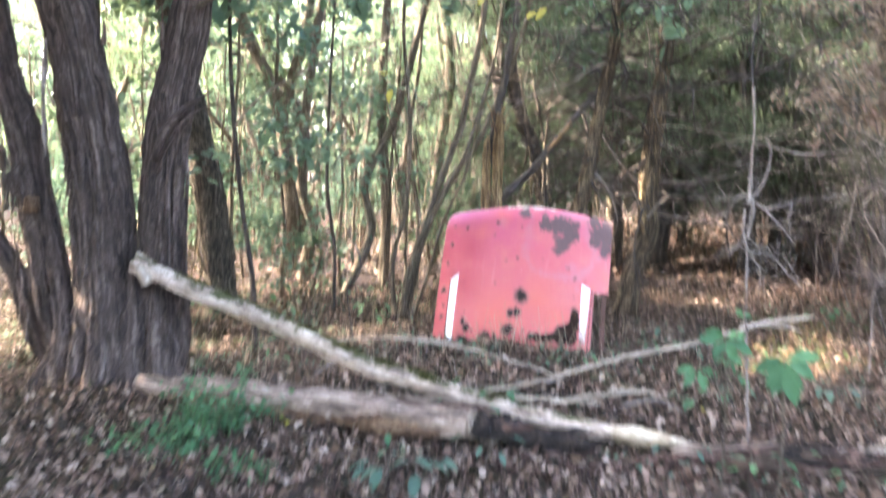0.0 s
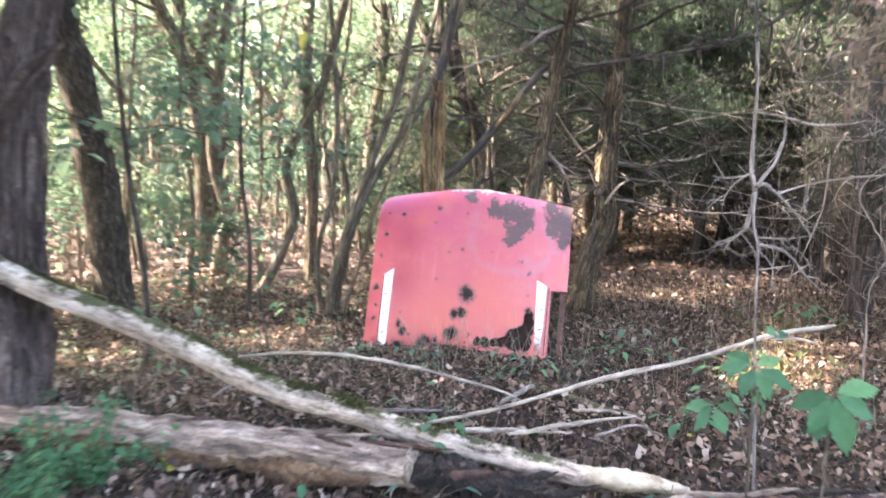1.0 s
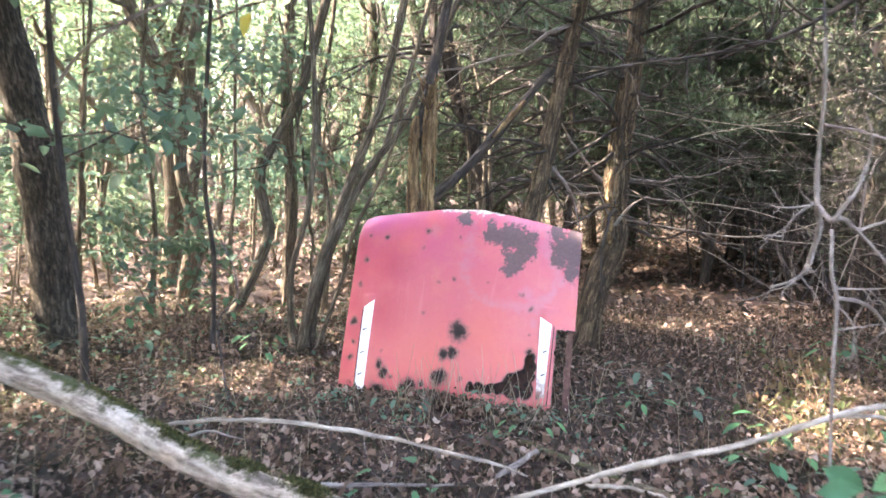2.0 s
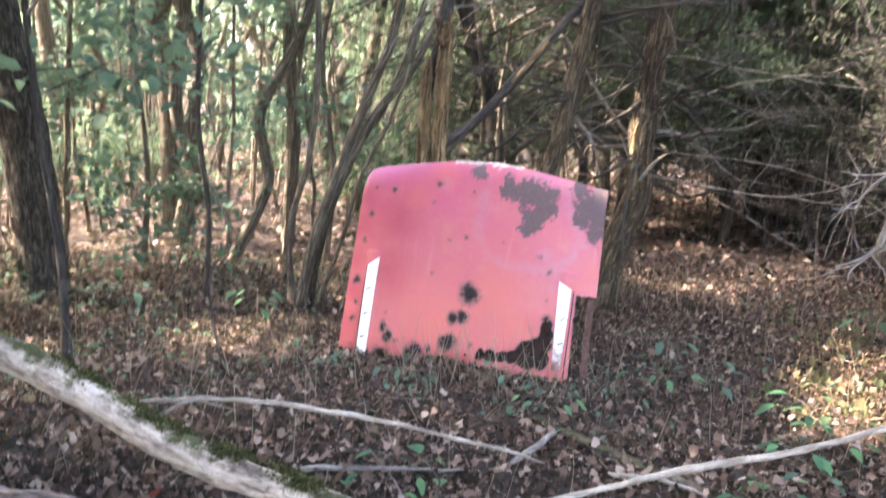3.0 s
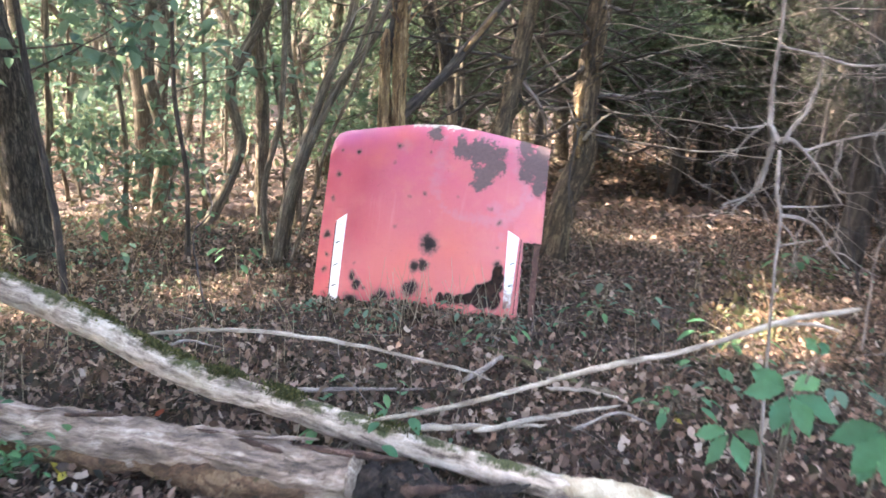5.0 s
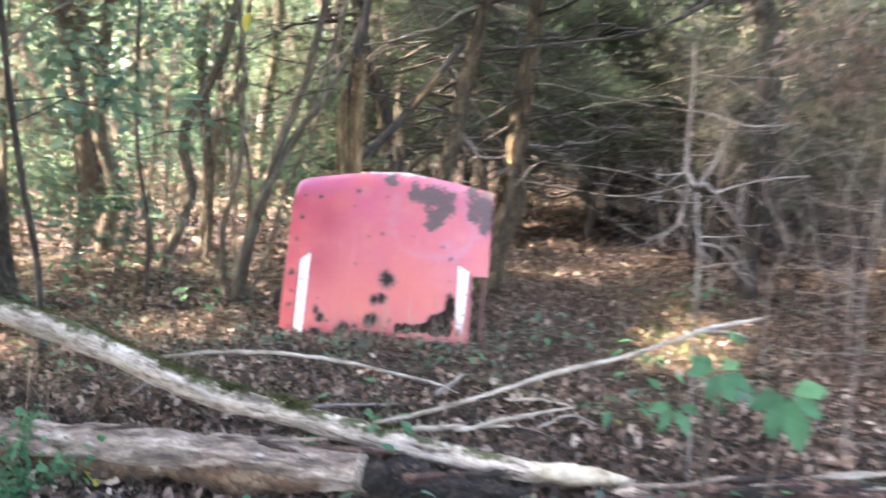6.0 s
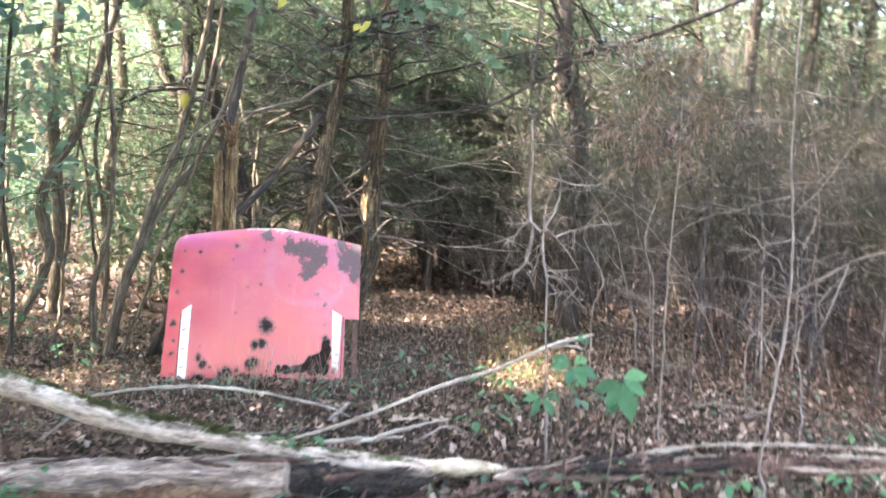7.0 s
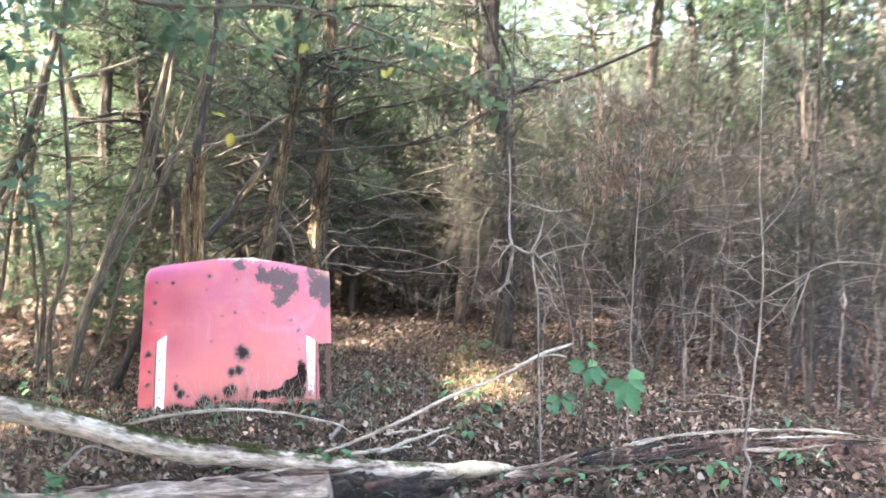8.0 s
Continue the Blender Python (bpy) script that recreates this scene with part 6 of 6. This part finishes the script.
def shrub(rng, h, mat, size, n):
    ob = thing("leafy_shrub", (0, 0, 0), "leafy understory shrub with thin stems", "shrub", "understory shrubs")
    c = Shape()
    for k in range(6):
        d = Shape()
        st = limb((rng.normal(0, 0.08), rng.normal(0, 0.08), -0.1), (rng.normal(0, 0.3), rng.normal(0, 0.3), 1), h * rng.uniform(0.6, 1.1), rng, 0.16, 0.02, 8)
        tube(d, st, (0.012, 0.004), 5, rng=rng)
        for j in range(7):
            az = rng.uniform(0, 6.28)
            lb = limb(st[rng.integers(4, 8)], (math.cos(az), math.sin(az), rng.uniform(0.0, 0.6)), rng.uniform(0.3, 0.8), rng, 0.2, -0.02, 6)
            tube(d, lb, (0.005, 0.0015), 3, rng=rng)
            m = n // 42
            leaves(c, spline(lb, 20)[rng.integers(3, 20, m)] + rng.normal(0, 0.06, (m, 3)), rng.uniform(0.6, 1.3, m) * size, rng, 0.6, "oval", 0.3, 0.6)
        part("stem", d, BARK_THIN, ob)
    part("foliage", c, mat, ob)
    return ob


shr = [shrub(T, 1.9, LEAF_TEAL, 0.10, 700), shrub(T, 1.5, LEAF_GREEN, 0.09, 700), shrub(T, 2.3, LEAF_TEAL, 0.09, 900), shrub(T, 1.1, LEAF_GREEN, 0.075, 500)]
plant_out(shr, places(14, -8, 0.6, 9.6, 17, T, 0.8, taken) + [(-3.3, 7.6), (-3.0, 8.9), (-1.55, 8.4), (0.75, 8.8), (0.45, 10.0)], T, (0.7, 1.15))

# slim dry stems in the sunlit background
slim = [bare_sapling("dry_sapling", "slim dry brown sapling in dappled sun", [(0, 0, -0.15), (T.normal(0, 0.05), 0, h * 0.4), (T.normal(0, 0.12), T.normal(0, 0.1), h)], r, T, 9, BARK_THIN, 0.4, group="dry saplings", from_z=0.5) for h, r in ((1.6, 0.012), (2.4, 0.018), (3.2, 0.024), (2.0, 0.02))]
plant_out(slim, places(80, -8, 1.8, 8.6, 17, T, 0.3, taken), T, tilt=0.1)


# ---- leafy plants near the path ----
def big_leaf_plant(base, top, n, size, mat, rng, label, narrow=0.5):
    ob = thing("leafy_plant", base, label, "plant")
    o = np.array(base)
    s, c = Shape(), Shape()
    st = spline([base, (np.array(base) + np.array(top)) / 2 + rng.normal(0, 0.03, 3), top], 12)
    tube(s, st - o, (0.006, 0.003), 6, rng=rng)
    for k in range(n):
        az = 6.28 * k / n + rng.normal(0, 0.3)
        p = st[rng.integers(8, 12)]
        pet = limb(p, (math.cos(az), math.sin(az), 0.25), rng.uniform(0.06, 0.2), rng, 0.15, -0.04, 5)
        tube(s, pet - o, (0.0028, 0.0016), 4, rng=rng)
        d = np.array([math.cos(az), math.sin(az), rng.uniform(-0.55, 0.05)])
        d /= np.linalg.norm(d)
        sd = np.cross(d, (0, 0, 1.0))
        sd /= np.linalg.norm(sd)
        up = np.cross(sd, d)
        L = size * rng.uniform(0.7, 1.15)
        rows = []
        for i in range(9):
            q = i / 8
            w = narrow * L * 0.5 * (math.sin(math.pi * q ** 0.85) ** 0.8 if 0 < q < 1 else 0.02)
            mid = pet[-1] + d * L * q - np.array([0, 0, 0.22 * L * q * q])
            rows += [mid - sd * w + up * w * 0.25, mid, mid + sd * w + up * w * 0.25]
        idx = np.arange(27).reshape(9, 3)
        c.add(np.array(rows) - o, np.stack([idx[:-1, :-1], idx[:-1, 1:], idx[1:, 1:], idx[1:, :-1]], -1).reshape(-1, 4))
    part("stalk", s, BARK_THIN, ob)
    part("foliage", c, mat, ob)
    return ob


P = np.random.default_rng(505)


def palmate_plant(base, hubs, rng, label):
    """Hubs: a place, the length of its leaflets, the first and last way they point (degrees, 0 to the east, 90 up) and their number."""
    ob = thing("leafy_plant", base, label, "plant")
    o = np.array(base)
    s = Shape()
    first = np.array(hubs[0][0])
    tube(s, spline([base, (o + first) / 2 + (0.02, 0.02, 0), first], 12) - o, (0.006, 0.004), 6, rng=rng)
    for k, (hub, size, a0, a1, n) in enumerate(hubs):
        hub = np.array(hub)
        if k:
            tube(s, spline([o * 0.4 + first * 0.6, (first + hub) / 2 - (0, 0, 0.05), hub], 10) - o, (0.004, 0.0025), 5, rng=rng)
        face = np.array([rng.normal(-0.15, 0.2), -0.8, rng.uniform(0.35, 0.75)])
        face /= np.linalg.norm(face)
        across = np.cross((0, 0, 1.0), face)
        across /= np.linalg.norm(across)
        upward = np.cross(face, across)
        for j in range(n):
            a = math.radians(a0 + (a1 - a0) * j / max(1, n - 1)) + rng.normal(0, 0.10)
            d = across * math.cos(a) + upward * math.sin(a) + face * rng.normal(-0.05, 0.25)
            d /= np.linalg.norm(d)
            side = np.cross(face, d) + face * rng.normal(0, 0.25)
            side /= np.linalg.norm(side)
            L = size * rng.uniform(0.78, 1.12)
            rows = []
            for i in range(13):
                q = i / 12
                w = 0.30 * L * (math.sin(math.pi * min(1.0, q ** 1.25 * 1.04)) ** 0.85 * (1 - 0.25 * q)) if 0 < q < 1 else 0.0015
                w *= 1 + 0.10 * (-1) ** i
                mid = hub + d * (0.012 + L * q) - np.array([0, 0, 0.20 * L * q * q])
                lift = face * (w * 0.28 + 0.006 * math.sin(q * 9 + j))
                rows += [mid - side * w + lift, mid - side * w * 0.5 + lift * 0.4, mid, mid + side * w * 0.5 + lift * 0.4, mid + side * w + lift]
            idx = np.arange(65).reshape(13, 5)
            c = Shape()
            c.add(np.array(rows) - o, np.stack([idx[:-1, :-1], idx[:-1, 1:], idx[1:, 1:], idx[1:, :-1]], -1).reshape(-1, 4))
            part("leaf", c, LEAF_FRESH, ob)
    part("stalk", s, BARK_THIN, ob)
    return ob


palmate_plant((1.28, 3.42, -0.1), [((1.23, 3.30, 0.72), 0.105, -215, 30, 6), ((1.32, 3.33, 0.80), 0.06, 40, 110, 2), ((1.15, 3.41, 0.56), 0.085, -190, -20, 4), ((1.28, 3.36, 0.63), 0.08, -160, -30, 3)], P, "young plant with broad pointed fresh green leaves")
palmate_plant((1.55, 3.42, -0.1), [((1.47, 3.24, 0.645), 0.145, -165, 20, 5), ((1.50, 3.30, 0.56), 0.09, -120, -20, 3)], P, "young plant with large drooping pointed green leaves")
for x, y, z, n, sz in ((-0.3, 3.58, 0.05, 9, 0.12), (-0.15, 3.62, 0.02, 7, 0.11), (0.24, 5.1, 0.0, 6, 0.08), (1.97, 5.16, 0.05, 7, 0.09), (0.12, 4.36, 0.12, 7, 0.11), (0.93, 5.72, 0.06, 9, 0.07), (-0.35, 4.35, 0.02, 5, 0.08), (1.75, 4.9, 0.0, 6, 0.08), (2.3, 5.6, 0.05, 6, 0.11), (1.45, 5.95, 0.05, 6, 0.07), (0.25, 5.95, 0.1, 8, 0.06), (-1.4, 5.9, 0.08, 8, 0.07), (2.0, 5.0, 0.02, 5, 0.09), (0.2, 3.85, 0.02, 5, 0.08), (1.6, 3.55, 0.03, 5, 0.08), (2.4, 3.1, 0.05, 7, 0.09), (1.9, 6.6, 0.08, 6, 0.09), (-2.0, 7.2, 0.15, 8, 0.1), (2.9, 3.05, 0.08, 7, 0.08), (1.65, 6.0, 0.08, 8, 0.08), (2.0, 6.15, 0.1, 7, 0.08), (1.56, 4.68, 0.06, 6, 0.09), (3.55, 7.0, 0.16, 8, 0.13), (2.28, 5.4, 0.05, 6, 0.10), (0.8, 5.92, 0.12, 10, 0.06), (1.0, 5.86, 0.07, 8, 0.06), (0.05, 4.66, 0.05, 5, 0.09), (0.32, 4.5, 0.22, 6, 0.10), (2.4, 4.8, 0.08, 7, 0.1), (-0.6, 8.0, 0.2, 10, 0.09), (-0.7, 7.3, 0.15, 9, 0.09), (-1.8, 7.9, 0.25, 12, 0.10), (-1.5, 7.3, 0.16, 10, 0.09), (-2.5, 7.4, 0.2, 10, 0.10), (-1.1, 8.2, 0.25, 12, 0.10), (2.0, 3.5, 0.04, 8, 0.07), (2.2, 3.25, 0.06, 9, 0.08), (3.5, 3.45, 0.14, 10, 0.07), (2.85, 2.95, 0.05, 7, 0.07), (1.52, 3.7, 0.02, 6, 0.07), (1.2, 3.9, 0.0, 5, 0.06), (3.05, 3.3, 0.02, 6, 0.07)):
    big_leaf_plant((x, y, -0.1), (x + 0.02, y, z), n, sz, LEAF_FRESH if P.random() < 0.6 else LEAF_TEAL, P, "low green seedling growing through the leaf litter")


def ferny_clump(base, n, h, rng):
    ob = thing("green_clump", base, "bushy clump of small fresh green leaves by the log", "plant")
    s, c = Shape(), Shape()
    for k in range(n):
        st = limb((rng.normal(0, 0.08), rng.normal(0, 0.06), -0.02), (rng.normal(0, 0.45), rng.normal(0, 0.35), 1), h * rng.uniform(0.5, 1.1), rng, 0.2, -0.02, 7)
        s = Shape()
        tube(s, st, (0.003, 0.001), 4, rng=rng)
        part("stalk", s, BARK_THIN, ob)
        leaves(c, spline(st, 20)[rng.integers(5, 20, 26)] + rng.normal(0, 0.025, (26, 3)), rng.uniform(0.025, 0.055, 26), rng, 0.6, "oval", 0.2, 0.6)
    part("foliage", c, LEAF_FRESH, ob)
    return ob


over = thing("overhanging_branch", (-1.75, 5.2, 2.45), "leafy branch hanging from the cedar with a few yellow leaves", "branch")
o = np.array(over.location)
ol, oy = Shape(), Shape()
main = spline([(-1.75, 5.22, 2.45), (-1.2, 4.9, 2.62), (-0.5, 4.6, 2.55), (0.1, 4.45, 2.62), (0.7, 4.3, 2.5), (1.2, 4.25, 2.35)], 40)
s = Shape()
tube(s, main - o, (0.022, 0.012, 0.004), 7, 0.05, rng=P)
for k in range(26):
    i = P.integers(6, 40)
    az = P.uniform(0, 6.28)
    lb = limb(main[i], (math.cos(az), math.sin(az), P.uniform(-0.9, 0.3)), P.uniform(0.2, 0.6), P, 0.3, -0.05, 6)
    t = Shape()
    tube(t, lb - o, (0.004, 0.0012), 4, rng=P)
    part("twig", t, BARK_THIN, over)
    leaves(ol, spline(lb, 12)[P.integers(3, 12, 9)] - o, P.uniform(0.05, 0.10, 9), P, 0.5, "oval", 0.4, 0.6)
for p in ((-0.34, 4.32, 1.97), (-0.30, 4.33, 1.90), (0.46, 4.1, 2.28), (0.52, 4.1, 2.30), (0.20, 4.5, 2.45)):
    near_i = np.argmin(np.abs(main[:, 0] - p[0]))
    tube(s, spline([main[near_i], (main[near_i] + p) / 2 + (0.03, 0, 0), p], 8) - o, (0.003, 0.0012), 4, rng=P)
    leaves(oy, [np.array(p) - o], 0.085, P, 0.2, "oval", 1.2, 0.5)
part("stem", s, BARK_THIN, over)
part("foliage", ol, LEAF_GREEN, over)
part("yellow_foliage", oy, LEAF_YELLOW, over, "hanging yellow leaves")
ferny_clump((-1.25, 4.2, -0.1), 26, 0.46, P)
ferny_clump((-1.40, 3.95, -0.1), 16, 0.36, P)
ferny_clump((-0.95, 3.62, -0.1), 8, 0.2, P)
ivy = Shape()
for _ in range(200):
    x, y = (P.uniform(-4, 0.5), P.uniform(5.5, 9)) if _ < 130 else (P.uniform(0.5, 5.5), P.uniform(2.6, 8.5))
    m = P.integers(5, 16)
    pts = np.stack([x + P.normal(0, 0.09, m), y + P.normal(0, 0.09, m), ground_z(np.array(x), np.array(y)) + P.uniform(0.03, 0.12, m)], 1)
    leaves(ivy, pts, P.uniform(0.02, 0.05, m), P, 0.6, "oval", 0.1, 0.65)
tuft = Shape()
for k in range(120):
    f = P.uniform(0, 1)
    x, y = 2.5 + 1.2 * f + P.normal(0, 0.22), 5.6 + 2.0 * f + P.normal(0, 0.28)
    z = float(ground_z(np.array(x), np.array(y)))
    m = 7
    leaves(tuft, np.stack([x + P.normal(0, 0.04, m), y + P.normal(0, 0.04, m), z + P.uniform(0.0, 0.09, m)], 1), P.uniform(0.03, 0.09, m), P, 0.2, "rhomb" if k % 3 else "oval", -0.6, 0.22 if k % 3 else 0.6)
tagged(part("yellow_undergrowth", tuft, leaf_material("yellowing_undergrowth", [(0.0, (0.085, 0.125, 0.05)), (0.45, (0.16, 0.11, 0.06)), (1.0, (0.31, 0.165, 0.105))], 0.35, 0.8)), "yellowing grass and small weeds in a sunlit gap", "undergrowth", kind="stuff")
tagged(part("ground_ivy", ivy, LEAF_TEAL), "low green ground plants scattered through the dead leaves", "ground plants", kind="stuff")

# ---- woods that close the view ----
F = np.random.default_rng(606)
fw, fl = Shape(), Shape()
for k in range(420):
    a, d = F.uniform(0, 6.28), F.uniform(23, 38)
    x, y = d * math.cos(a), 5 + d * math.sin(a)
    h = (F.uniform(7, 13) if x < 7 else F.uniform(8.5, 13)) if y > -4 else F.uniform(4, 7)
    st = limb((x, y, -0.3), (F.normal(0, 0.08), F.normal(0, 0.08), 1), h, F, 0.07, 0.02, 8)
    tube(fw, st, (F.uniform(0.06, 0.16), 0.03), 6, rng=F)
    m = (1050 if x < 4 else 820) if y > -4 else 160
    leaves(fl, st[F.integers(0, 8, m)] + F.normal(0, 1, (m, 3)) * (1.5, 1.5, 0.9), F.uniform(0.18, 0.42, m), F, 0.4, "rhomb", 0.2, 0.75)
tagged(part("far_woods", fl, LEAF_GREEN), "dense green foliage of the far woods", "woods", kind="stuff")
tagged(part("far_trunks", fw, BARK_THIN), "grey-brown trunks of the far woods", "tree trunks", kind="stuff")

# bare brown thicket deeper in on the shaded side
tw, tl = Shape(), Shape()
for k in range(900):
    x, y = F.uniform(5.5, 19) if k < 420 else F.uniform(8, 21), F.uniform(3.0, 19)
    h = F.uniform(2.0, 6.0) if k < 420 else F.uniform(5.0, 10.0)
    st = limb((x, y, -0.2), (F.normal(0, 0.2), F.normal(0, 0.2), 1), h, F, 0.18, 0.05, 9)
    tube(tw, st, (F.uniform(0.008, 0.03), 0.004), 5, rng=F)
    for j in range(14):
        lb = limb(st[F.integers(2, 9)], (F.normal(0, 1), F.normal(0, 1), F.normal(0.3, 0.5)), F.uniform(0.3, 1.0), F, 0.3, 0, 5)
        tube(tw, lb, (0.006, 0.0015), 3, rng=F)
        m = 10 if k < 420 else 15
        leaves(tl, spline(lb, 12)[F.integers(3, 12, m)] + F.normal(0, 0.08, (m, 3)), F.uniform(0.06, 0.15, m), F, 0.15, "rhomb", 0.5, 0.3)
tagged(part("far_thicket", tw, TWIG_BROWN), "bare brown stems and twigs of the dense thicket", "brush", kind="stuff")
tagged(part("thicket_foliage", tl, LEAF_RUSSET), "dry russet sprays hanging in the thicket", "brush", kind="stuff")
